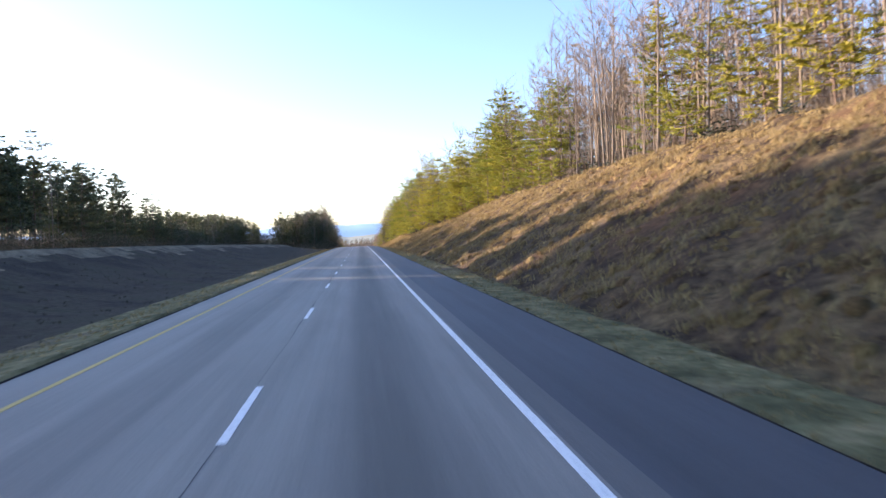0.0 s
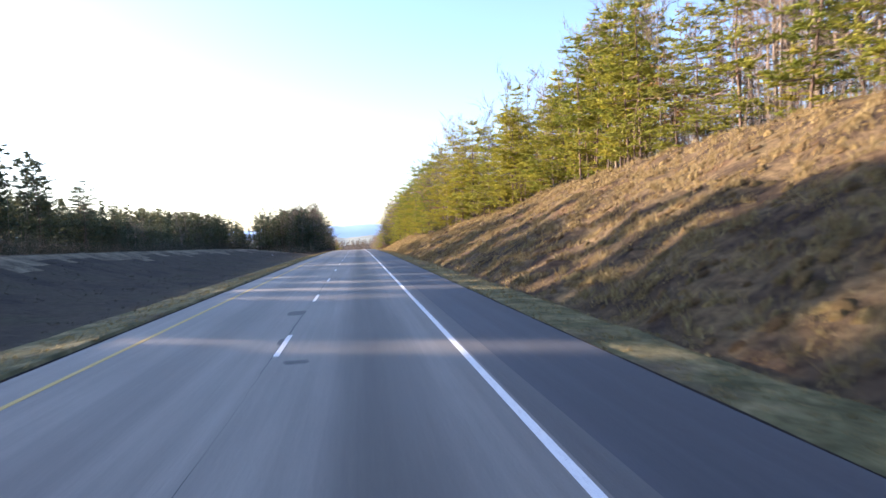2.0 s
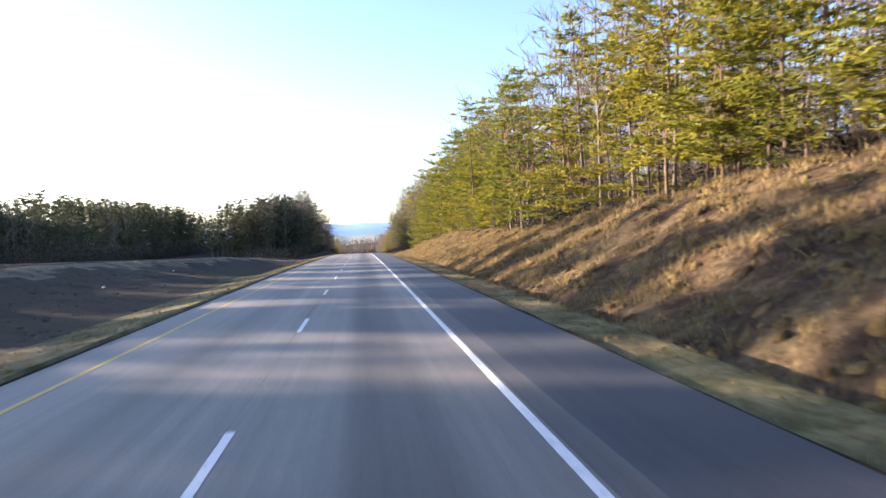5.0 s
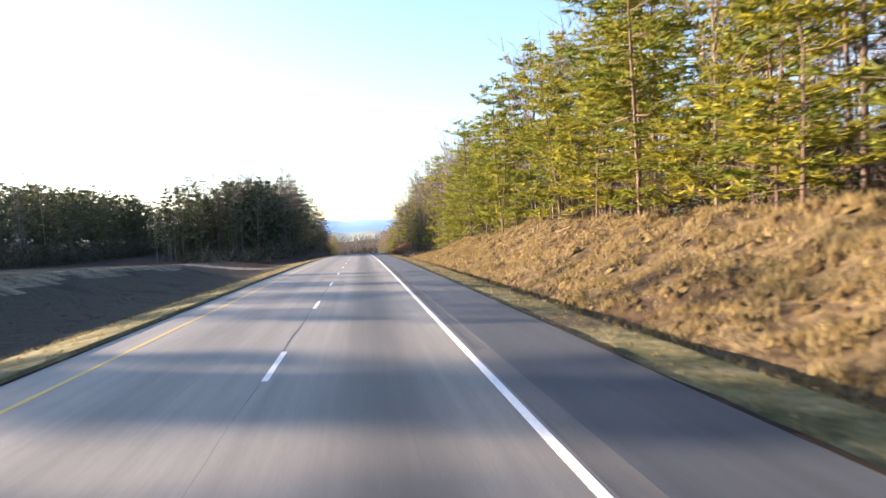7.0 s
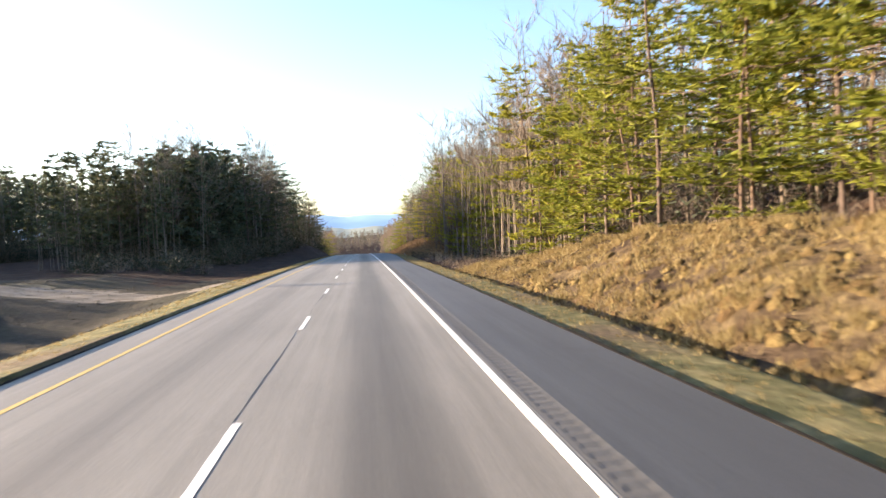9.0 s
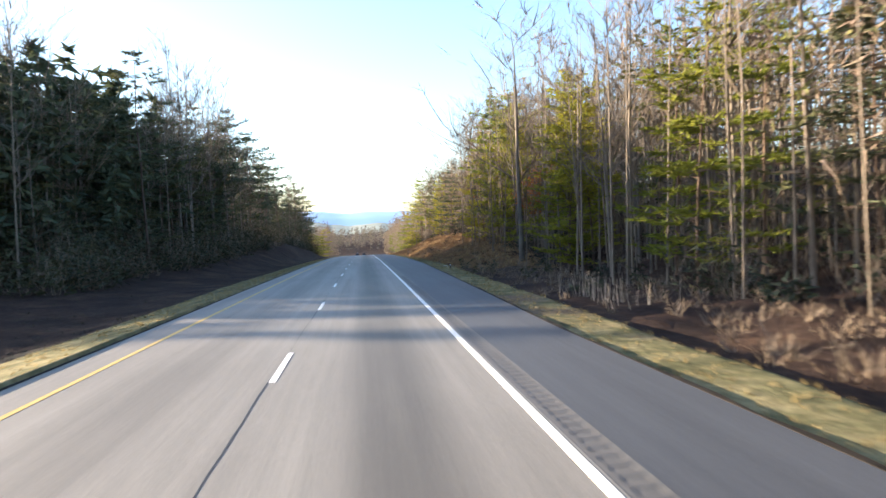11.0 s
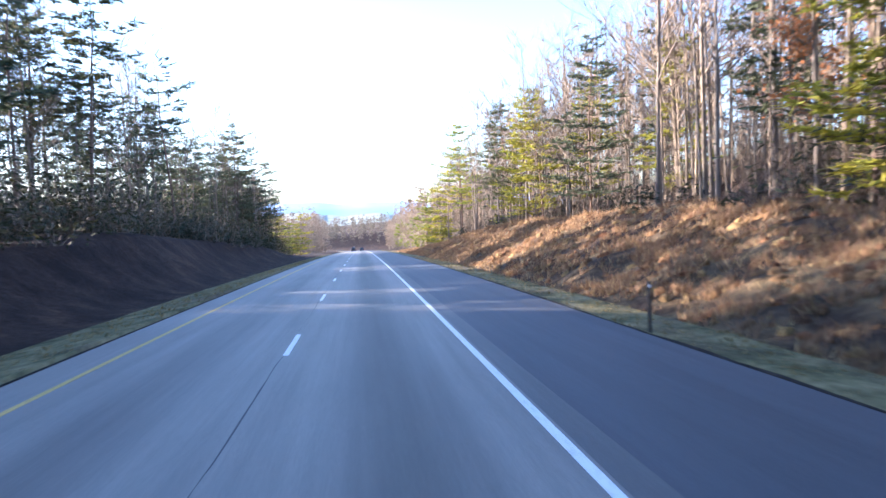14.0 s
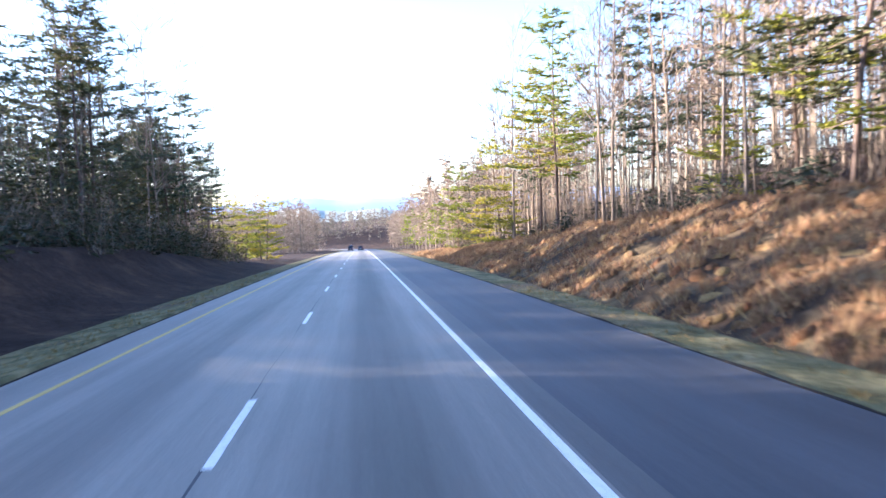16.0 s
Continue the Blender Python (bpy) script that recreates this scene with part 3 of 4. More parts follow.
while y < 560:
    if y < 60:
        ws, step = [("bare", 6), ("pine", .9), ("young", 1.2), ("oak", .2)], 1.4
    elif y < 112:
        ws, step = [("bare", 6), ("pine", .9), ("young", 1.7), ("oak", .5)], 1.35
    elif y < 175:
        ws, step = [("bare", 1.6), ("pine", 4), ("young", 3.4)], .95
    elif y < 300:
        ws, step = [("bare", 2.2), ("pine", 3.6), ("young", 3.4), ("oak", .35)], 1.2
    elif y < 350:
        ws, step = [("bare", 7), ("dark", 1.1), ("pine", .5)], 1.35
    elif y < 412:
        ws, step = [("bare", 4.6), ("pine", 2.4), ("young", 1.1), ("oak", .3)], 1.2
    else:
        ws, step = [("bare", 7.0), ("pine", 1.0), ("dark", .35), ("young", .6)], 1.35
    kind = pick(rt, ws)
    depth = {"young": rt.uniform(-.3, 3.0), "oak": rt.uniform(0, 5), "pine": rt.uniform(.3, 6), "bare": rt.uniform(.8, 9), "dark": rt.uniform(.5, 9)}[kind]
    x = float(crest_x(y)) + depth
    if 300 < y < 372:
        x = max(x, 12.5 + rt.uniform(0, 8))
    plant(kind, x, y + rt.uniform(-.8, .8), rt.uniform(.82, 1.12) * (.92 if y < 112 else 1.0), rt)
    y += step * rt.uniform(.5, 1.5) * (1.0 if y < 470 else 2.0)

# gaps cut along the low sun beyond the median for light stripes: place on the road, width
CLEARINGS = [(39.5, 1.6), (53.2, 1.6), (57.5, .7), (70, 1.5), (82, .8), (86.8, 1.6), (92, 2.2), (98.5, 1.1), (109.3, 1.2), (119, 2.0), (124.6, 1.2),
             (143, .6), (148.3, 1.5), (152.3, 1.3), (162, 2.2), (171, 1.5), (180, 2.4), (189, 2.0), (198, 2.6), (207, 2.2), (216, 2.6), (225, 2.0), (234, 2.4)]


def shaded(x, y):
    u = y + .384 * x
    return all(abs(u - a) > w / 2 + 1.0 for a, w in CLEARINGS)


# slits cut for light stripes in the woods close to the road, and the open ground past them
SLITS = [(406.3, 1.2), (408.4, .8), (411.5, 1.5), (414.5, 1.6), (418, 1.5), (421.5, 1.5), (425, 1.2), (429, 1.0), (434.9, 2.6), (439.0, 2.2), (441.4, 1.4), (451.7, 1.7), (455.5, 1.0), (459.5, 1.7), (464, 1.2),
         (468, 1.0), (471.5, 1.0), (476, 1.0), (488, 2.0), (492.5, 1.4), (505, .8), (514, 1.2)]


def closed(x, y):
    u = y + .384 * x
    if y < 395 or x > -8:
        return True
    return u < 524 and all(abs(u - a) > w / 2 + .42 for a, w in SLITS)


# left-hand woods: beyond the median, then close to the road
rl = random.Random(12)
y = 35.0
while y < 540:
    tall = np.interp(y, [35, 130, 160, 190, 215, 258, 278, 350, 353, 420, 540], [1.10, 1.16, 1.34, 1.36, 1.18, 1.05, .70, .68, 1.0, 1.0, .8])
    kind = pick(rl, [("bare", 1.6), ("dark", 5)])
    x = -68 - rl.uniform(0, 11)
    if shaded(x, y) and closed(x, y):
        plant(kind, x, y, float(tall) * rl.uniform(.88, 1.08), rl, "woods beyond the median")
    y += rl.uniform(2.2, 4.4)


def left_edge(y):
    return float(np.interp(y, [340, 380, 460, 600], [-20, -18, -16.5, -16]))


y = 343.0
while y < 570:
    kind = pick(rl, [("bare", 4.5), ("dark", 3.2), ("tall", 1)]) if y < 408 else pick(rl, [("bare", 3.4), ("tall", 2.8), ("dark", 1.5 if y < 455 else .8)])
    x = left_edge(y) - rl.uniform(0, 13) ** 1.0
    if closed(x, y):
        plant(kind, x, y, rl.uniform(.84, 1.02) if y < 374 else rl.uniform(.97, 1.15) if y < 450 else rl.uniform(.84, 1.06), rl, "woods close to the road")
    y += rl.uniform(1.2, 2.6) if y < 408 else rl.uniform(1.0, 2.1)
for k in range(16):
    plant(pick(rl, [("bare", 2), ("dark", 4)]), -22 - k * 1.2 - rl.uniform(0, 1.5), 354 + rl.uniform(0, 8), rl.uniform(.85, 1.05), rl, "woods beyond the median")
y = 371.0
while y < 403:
    plant(pick(rl, [("bare", 3.5), ("dark", 2.2), ("tall", 2)]), left_edge(y) - .5 - rl.uniform(0, 9), y, rl.uniform(.92, 1.08), rl, "woods close to the road")
    y += rl.uniform(1.1, 2.1)
y = 406.0
while y < 486:
    x = left_edge(y) - rl.uniform(0, 12)
    if closed(x, y):
        plant(pick(rl, [("bare", 2), ("tall", 2)]), x, y, rl.uniform(.9, 1.12), rl, "woods close to the road")
    y += rl.uniform(1.2, 2.4)
for k in range(12):
    plant("dark", -15.5 - rl.uniform(0, 11), 486 + k * 3.2 + rl.uniform(-1, 1), rl.uniform(.40, .58), rl, "woods close to the road")
# a thin row of bare trees where the woods end
y = 488.0
while y < 540:
    plant("bare" if rl.random() < .4 else "tall", left_edge(y) - rl.uniform(0, 7), y, rl.uniform(.75, .98), rl, "woods close to the road")
    y += rl.uniform(2.2, 4.0)
big = bare_tree(177, 21)
big.matrix_basis = pose(14.3, 362.5, g(14.3, 362.5), 0, 0, 40)
big.scale = (1.9, 1.9, 1.0)
tagged(big, "stout grey trunk standing close to the verge", "tree", "roadside trees")
for k, lst in protos.items():
    for p in lst:
        if p.name not in used:
            for o in list(p.children_recursive) + [p]:
                bpy.data.objects.remove(o)


# lit young pines where the near woods end
for k in range(9):
    plant_x, plant_y = -13.5 - rl.uniform(0, 10), 540 + rl.uniform(0, 26)
    far_pine = copy_thing(protos["young"][k % 3], Matrix.Translation((plant_x, plant_y, g(plant_x, plant_y))) @ Matrix.Rotation(k * 1.3, 4, 'Z'))
    far_pine.scale = (.95, .95, .8)
    tagged(far_pine, LABELS["young"], "tree", "pines past the near woods")


# woods behind the front rows: slim trunks with sparse twigs, too many to count
def backwood(name, spots, label, seed, tall=(12, 19), needles=0.0, twigs=30, big=1.0, cover=None, low=.35, per=9, thin=1.0, sparse=False):
    r = random.Random(seed)
    q, nd = Geo(), Geo()
    for x, y in spots:
        if x < -60 and y < 262 and not shaded(x, y) or x < -8 and y < 545 and not sparse and not closed(x, y):
            continue
        z = g(x, y) - .3
        h = r.uniform(*tall)
        r0 = .0040 * h * r.uniform(.6, 1.4)
        tx, ty = r.uniform(-.9, .9), r.uniform(-.9, .9)
        top = Vector((x + tx, y + ty, z + h))
        mid = Vector((x + tx * .3 + r.uniform(-.2, .2), y + ty * .3, z + h * .5))
        q.tube([Vector((x, y, z)), mid, top], [r0, r0 * .7, .012], 4)
        isp = r.random() < needles
        for t in range(twigs):
            u = r.uniform(low, 1) if not isp else r.uniform(low * .7, 1)
            o = (Vector((x, y, z)).lerp(mid, u * 2) if u < .5 else mid.lerp(top, u * 2 - 1))
            an = r.uniform(0, 6.28)
            ln = h * r.uniform(.06, .19) * (1.25 - u)
            d = Vector((math.cos(an), math.sin(an), r.uniform(.2, 1.1) if not isp else r.uniform(-.1, .25))) * ln
            s = Vector((-d.y, d.x, 0)).normalized() * .036
            q.tri(o - s, o + s, o + d)
            for b in range(2 if x > -60 and y < 556 else 1):
                o2 = o + d * r.uniform(.3, .9)
                d2 = (d + Vector((r.uniform(-1, 1), r.uniform(-1, 1), r.uniform(0, 1))) * ln) * .4
                s2 = Vector((-d2.y, d2.x, .2)).normalized() * .024
                q.tri(o2 - s2, o2 + s2, o2 + d2)
            if isp:
                for b in range(per):
                    c = o + d * r.uniform(.3, 1.1)
                    a = Vector((r.gauss(0, 1), r.gauss(0, 1), r.gauss(0, .45))).normalized() * r.uniform(.3, .6) * big
                    w = a.cross(Vector((r.gauss(0, 1), r.gauss(0, 1), r.gauss(0, 1)))).normalized() * .10 * big * thin
                    nd.tri(c - w, c + w, c + a)
    root = tagged(new(name), label, "woods", kind="stuff")
    part("trunks", q.mesh("trunks", M_BARK), None, root)
    if nd.v:
        part("needles", nd.mesh("needles", cover or M_NEEDLE2), None, root)
    return root


rb = random.Random(21)
backwood("woodland", [(float(crest_x(y)) + 4 + rb.uniform(0, 42), y) for y in (rb.uniform(15, 575) for _ in range(1050))],
         "dense leafless woods on the rise beside the road", 31, (13, 20), .9, 27, 1.75, M_HAZE, .25, 5, .40)
backwood("woodland", [(float(crest_x(y)) + 12 + rb.uniform(0, 40), y) for y in (rb.uniform(20, 520) for _ in range(520))],
         "deep grey-brown leafless woods behind the pines", 66, (10, 16), 1.0, 22, 2.3, M_DEEP, .08, 5, .32)
backwood("woodland", [(float(crest_x(y)) + 4 + rb.uniform(0, 26), y) for y in (rb.uniform(15, 575) for _ in range(170))],
         "scattered dark pines inside the woods", 50, (11, 17), 1.0, 24, 1.1)
backwood("woodland", [(float(crest_x(y)) + 2 + rb.uniform(0, 20), y) for y in (rb.uniform(372, 575) for _ in range(430))],
         "slim leafless trees crowding the low bank", 64, (13, 18.5), 0, 36, 1.0, None, .3)
backwood("woodland", [(float(crest_x(y)) + 3 + rb.uniform(0, 20), y) for y in (rb.uniform(15, 112) for _ in range(170))],
         "slim leafless trees above the cut slope", 65, (11, 16.5), 0, 36, 1.0, None, .3)
backwood("woodland", [(13.5 + rb.uniform(0, 26), y) for y in (rb.uniform(304, 402) for _ in range(420))],
         "dense slim trunks of the shaded woods", 40, (13, 19), .12, 26)
backwood("woodland", [(-74 - rb.uniform(0, 30), y) for y in (rb.uniform(110, 145) for _ in range(165))],
         "dense dark woods beyond the grassy median", 32, (18.2, 23.4), .9, 22, 2.6)
backwood("woodland", [(-74 - rb.uniform(0, 30), y) for y in (rb.uniform(145, 178) for _ in range(165))],
         "dense dark woods beyond the grassy median", 60, (19.5, 25.5), .9, 22, 2.6)
backwood("woodland", [(-74 - rb.uniform(0, 30), y) for y in (rb.uniform(178, 238) for _ in range(270))],
         "dense dark woods beyond the grassy median", 53, (19, 25.5), .85, 22, 2.4)
backwood("woodland", [(-74 - rb.uniform(0, 30), y) for y in (rb.uniform(238, 272) for _ in range(110))],
         "dense dark woods beyond the grassy median", 52, (13, 18), .85, 22, 2.2)
# out of view: coarse tall trees added only to shade road and slope
backwood("woodland", [(-70 - rb.uniform(0, 34), y) for y in (rb.uniform(30, 122) for _ in range(760))],
         "tall dense unseen woods added to shade the slope", 39, (18.4, 23), .95, 13, 3.4, None, .3, 7)
backwood("woodland", [(-74 - rb.uniform(0, 30), y) for y in (rb.uniform(272, 351) for _ in range(250))],
         "lower dark woods beyond the grassy median", 37, (10.5, 12.6), .9, 20, 2.1)
backwood("woodland", [(-20 - rb.uniform(0, 21), y) for y in (rb.uniform(354, 408) for _ in range(130))],
         "dense dark woods beyond the grassy median", 38, (11, 17), .75, 24, 2.0)
backwood("woodland", [(-70 - rb.uniform(0, 34), y) for y in (rb.uniform(353, 520) for _ in range(430))],
         "dense dark woods beyond the other carriageway", 46, (16, 20), .85, 22, 2.3)
backwood("woodland", [(left_edge(y) - 3 - rb.uniform(0, 22), y) for y in (rb.uniform(342, 410) for _ in range(240))],
         "dense shaded woods close to the road", 33, (12, 17.5), .55, 24, 1.6)
backwood("woodland", [(left_edge(y) - 2 - rb.uniform(0, 22), y) for y in (rb.uniform(408, 538) for _ in range(680))],
         "thin shaded woods of bare trunks close to the road", 49, (11, 16), .6, 26, 1.6, None, .4, 6, .4)
backwood("woodland", [(-19 - rb.uniform(0, 32), rb.uniform(484, 545)) for _ in range(120)],
         "thin leafless trees on the open ground", 57, (9, 15), .25, 32, 1.2, None, .2, 5, .5, True)
backwood("woodland", [(-106 - rb.uniform(0, 34), y) for y in (rb.uniform(175, 430) for _ in range(360))],
         "dark woods deep beyond the grassy median", 56, (13, 16.5), .95, 14, 2.6, None, .15, 8)
# added behind the front rows to keep low sun off the right-hand woods
backwood("woodland", [(-23 - rb.uniform(0, 10), y) for y in (rb.uniform(351, 387) for _ in range(80))],
         "tall hidden woods added to shade the right-hand trees", 61, (16, 19.5), .9, 24, 2.6, None, .2, 8)
backwood("woodland", [(-43 - rb.uniform(0, 18), rb.uniform(400, 530)) for _ in range(260)],
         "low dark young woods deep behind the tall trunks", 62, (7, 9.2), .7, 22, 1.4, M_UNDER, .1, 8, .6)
# far woods that line the road and close the valley, haze in their pale colour
backwood("far_woodland", [(13.5 + rb.uniform(0, 26), y) for y in (rb.uniform(556, 840) for _ in range(480))],
         "far sunlit woods lining the road", 34, (13, 18), .85, 18, 1.9, M_HAZE, .25, 8, .7)
backwood("far_woodland", [(-17 - rb.uniform(0, 45), y) for y in (rb.uniform(645, 770) for _ in range(400))],
         "far hazy woods lining the road", 35, (15, 20), .95, 22, 1.6, M_HAZE, .12, 12, .6)
backwood("far_woodland", [(rb.uniform(-110, 110), rb.uniform(835, 930)) for _ in range(520)],
         "far tan leafless woods across the valley, paled for haze", 36, (11, 15), .9, 13, 2.6, M_HAZE, .2, 7, .8)
backwood("far_woodland", [(13.5 + rb.uniform(0, 12), y) for y in (rb.uniform(556, 700) for _ in range(70))],
         "yellow-green pines lining the far road", 48, (8, 12), .9, 18, 1.8, M_NEEDLE, .2, 7)


# brush along the edges of the woods
def brush(name, spots, tall, label, seed, green, sparse=False):
    r = random.Random(seed)
    q, nd = Geo(), Geo()
    for x, y in spots:
        if not sparse and not closed(x, y):
            continue
        o = Vector((x, y, g(x, y) - .1))
        h = r.uniform(*tall)
        for s in range(int(9 + 3 * h)):
            d = Vector((r.gauss(0, .5), r.gauss(0, .5), r.uniform(.5, 1))).normalized() * h * r.uniform(.5, 1)
            b = o + Vector((r.gauss(0, .3), r.gauss(0, .3), 0)) * h * .4
            w = Vector((-d.y, d.x, 0)).normalized() * .02
            q.tri(b - w, b + w, b + d)
            for t in range(3):
                c = b + d * r.uniform(.3, .9)
                e = (d * .3 + Vector((r.gauss(0, 1), r.gauss(0, 1), r.gauss(.2, .6))) * h * .15)
                w = Vector((-e.y, e.x, .1)).normalized() * .014
                q.tri(c - w, c + w, c + e)
        if r.random() < green:
            fine = .85 if h > 4 else 1.0
            for s in range(int((62 if h > 4 else 46) * h)):
                c = o + Vector((r.gauss(0, .3), r.gauss(0, .3), abs(r.gauss(.3, .3)))) * h
                a = Vector((r.gauss(0, 1), r.gauss(0, 1), r.gauss(0, .5))).normalized() * r.uniform(.3, .65) * fine
                w = a.cross(Vector((r.gauss(0, 1), r.gauss(0, 1), r.gauss(0, 1)))).normalized() * .075 * fine
                nd.tri(c - w, c + w, c + a)
    root = tagged(new(name), label, "brush", kind="stuff")
    part("stems", q.mesh("stems", M_TWIG), None, root)
    if nd.v:
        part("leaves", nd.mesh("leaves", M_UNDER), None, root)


brush("brush", [(float(crest_x(y)) + rb.uniform(.3, 9), y) for y in (rb.uniform(12, 560) for _ in range(640))], (.7, 2.2),
      "tangled brush at the edge of the woods", 41, .3)
brush("thicket", [(float(crest_x(y)) + 1.5 + rb.uniform(0, 22), y) for y in (rb.uniform(12, 565) for _ in range(1150))], (2.2, 6.5),
      "thicket of bare brown saplings under the trees", 45, .10)
brush("brush", [(-65 - rb.uniform(0, 12), y) for y in (rb.uniform(60, 540) for _ in range(560))], (2.5, 6.5),
      "dark brush under the woods beyond the median", 42, .9)
brush("brush", [(left_edge(y) + 2.5 - rb.uniform(0, 16), y) for y in (rb.uniform(326, 575) for _ in range(450))], (.7, 3.0),
      "shaded brush on the bank by the road", 43, .6)
brush("thicket", [(left_edge(y) + 2.2 - rb.uniform(0, 20), y) for y in (rb.uniform(338, 575) for _ in range(620))], (2.5, 5.5),
      "dark thicket of bare saplings on the bank", 51, .5)
brush("thicket", [(left_edge(y) - 3 - rb.uniform(0, 20), y) for y in (rb.uniform(350, 500) for _ in range(420))], (4.0, 8.0),
      "tall dark evergreen undergrowth between the trunks", 54, .95)
brush("brush", [(left_edge(y) + 1 - rb.uniform(0, 22), y) for y in (rb.uniform(470, 545) for _ in range(170))], (.8, 2.6),
      "low dark brush on the bank past the woods", 58, .3, True)
brush("thicket", [(left_edge(y) - rb.uniform(0, 9), y) for y in (rb.uniform(404, 512) for _ in range(330))], (2.2, 4.4),
      "dense dark thicket at the foot of the tall trunks", 63, .75)
brush("brush", [(7.8 + rb.uniform(0, 7), y) for y in (rb.uniform(300, 364) for _ in range(260))], (.3, 1.1),
      "low dead brush in the shade of the woods", 59, .06)
brush("thicket", [(-64 - rb.uniform(0, 14), y) for y in (rb.uniform(300, 500) for _ in range(200))], (4, 8),
      "tall dark undergrowth below the woods beyond the median", 55, .95)
brush("brush", [(-18 - rb.uniform(0, 24), rb.uniform(350, 362)) for _ in range(90)], (1.5, 4.5),
      "dark brush under the woods beyond the median", 44, .8)

# ================= grass =================
def tufts(name, spots, blades, tall, wide, spread, material, label, seed):
    """Clumps of blades; spots (n, 2)."""
    rs = np.random.RandomState(seed)
    n = len(spots)
    X = np.repeat(spots[:, 0], blades) + rs.normal(0, spread * .5, n * blades)
    Y = np.repeat(spots[:, 1], blades) + rs.normal(0, spread * .5, n * blades)
    size = np.repeat(rs.uniform(.5, 1.25, n) ** 1.3, blades)
    Z = land(X, Y) - .03
    an = rs.uniform(0, 2 * np.pi, n * blades)
    h = rs.uniform(tall * .55, tall, n * blades) * size
    lean = rs.normal(0, .45, (n * blades, 2)) * h[:, None]
    w = wide * rs.uniform(.6, 1.3, n * blades)
    dx, dy = np.cos(an) * w, np.sin(an) * w
    tri = np.zeros((n * blades, 3, 3))
    tri[:, 0] = np.stack([X - dx, Y - dy, Z], -1)
    tri[:, 1] = np.stack([X + dx, Y + dy, Z], -1)
    tri[:, 2] = np.stack([X + lean[:, 0], Y + lean[:, 1], Z + h], -1)
    return tagged(new(name, soup(name, tri, [material])), label, "grass", kind="stuff")


def tussock_mat(name, cols):
    """Matted grass: a colour for each clump, streaked with fine blades."""
    m, nt, b = mat(name, 0.95)
    b.inputs["Specular IOR Level"].default_value = 0.08
    geo = nt.nodes.new("ShaderNodeNewGeometry")
    c = ramp(nt, geo.outputs["Random Per Island"], [(i / (len(cols) - 1), k) for i, k in enumerate(cols)])
    v = place(nt, (1, 1, .35))
    f = ramp(nt, noise_at(nt, v, 14, 6, 0.75), [(0.32, (0.35, 0.32, 0.30)), (0.62, (1.1, 1.08, 1.0))])
    nt.links.new(mix(nt, 1.0, c, f, 'MULTIPLY'), b.inputs["Base Color"])
    bump(nt, b, noise_at(nt, v, 22, 5, 0.7), 1.0, 0.12)
    return m


def tussocks(name, spots, wide, tall, material, label, seed):
    """Low ragged mounds of matted grass; spots (n, 2)."""
    rs = np.random.RandomState(seed)
    n, k = len(spots), 7
    rad = rs.uniform(*wide, n)
    hgt = rs.uniform(*tall, n)
    an = np.linspace(0, 2 * np.pi, k, endpoint=False)[None] + rs.uniform(0, 6, (n, 1))
    co = np.zeros((n, 2 * k + 1, 3))
    for ring, (w, h) in enumerate(((1.0, -.12), (.72, .62))):
        r = rad[:, None] * w * rs.uniform(.7, 1.3, (n, k))
        sl = slice(ring * k, ring * k + k)
        co[:, sl, 0] = spots[:, 0:1] + np.cos(an) * r
        co[:, sl, 1] = spots[:, 1:2] + np.sin(an) * r
        co[:, sl, 2] = land(co[:, sl, 0], co[:, sl, 1]) + hgt[:, None] * h * rs.uniform(.7, 1.3, (n, k))
    co[:, 2 * k, 0] = spots[:, 0] + rs.normal(0, .3, n) * rad
    co[:, 2 * k, 1] = spots[:, 1] + rs.normal(0, .3, n) * rad
    co[:, 2 * k, 2] = land(co[:, 2 * k, 0], co[:, 2 * k, 1]) + hgt
    tri = []
    for j in range(k):
        j2 = (j + 1) % k
        tri += [(j, j2, k + j2), (j, k + j2, k + j), (k + j, k + j2, 2 * k)]
    fa = (np.arange(n)[:, None, None] * (2 * k + 1) + np.array(tri)[None]).reshape(-1, 3)
    me = bpy.data.meshes.new(name)
    me.vertices.add(n * (2 * k + 1))
    me.vertices.foreach_set("co", co.astype(np.float32).ravel())
    me.loops.add(fa.size)
    me.loops.foreach_set("vertex_index", fa.astype(np.int32).ravel())
    me.polygons.add(len(fa))
    me.polygons.foreach_set("loop_start", np.arange(0, fa.size, 3, dtype=np.int32))
    me.materials.append(material)
    me.update(calc_edges=True)
    return tagged(new(name, me), label, "grass", kind="stuff")


M_TUSSOCK = tussock_mat("matted_straw", [(0.10, 0.066, 0.034), (0.24, 0.175, 0.075), (0.15, 0.095, 0.046), (0.33, 0.25, 0.105), (0.12, 0.088, 0.042)])
M_TUSSOCK_RED = tussock_mat("matted_broom_grass", [(0.11, 0.064, 0.040), (0.28, 0.175, 0.085), (0.21, 0.105, 0.055), (0.40, 0.285, 0.125), (0.13, 0.08, 0.05)])

rg = np.random.RandomState(5)


def scatter(n, y0, y1, lo, hi):
    y = rg.uniform(y0, y1, n)
    a, b = lo(y), hi(y)
    return np.stack([a + (b - a) * rg.uniform(0, 1, n), y], -1)


def clumped(p, keep=.45):
    """Thins spots into drifts with gaps between."""
    w = np.sin(p[:, 0] * 1.3 + np.sin(p[:, 1] * .5) * 2) * np.sin(p[:, 1] * .9 + np.sin(p[:, 0] * .7) * 2) + .5 * np.sin(p[:, 0] * 3.1 + p[:, 1] * 2.3)
    return p[(w > .1) | (rg.uniform(0, 1, len(p)) < keep)]


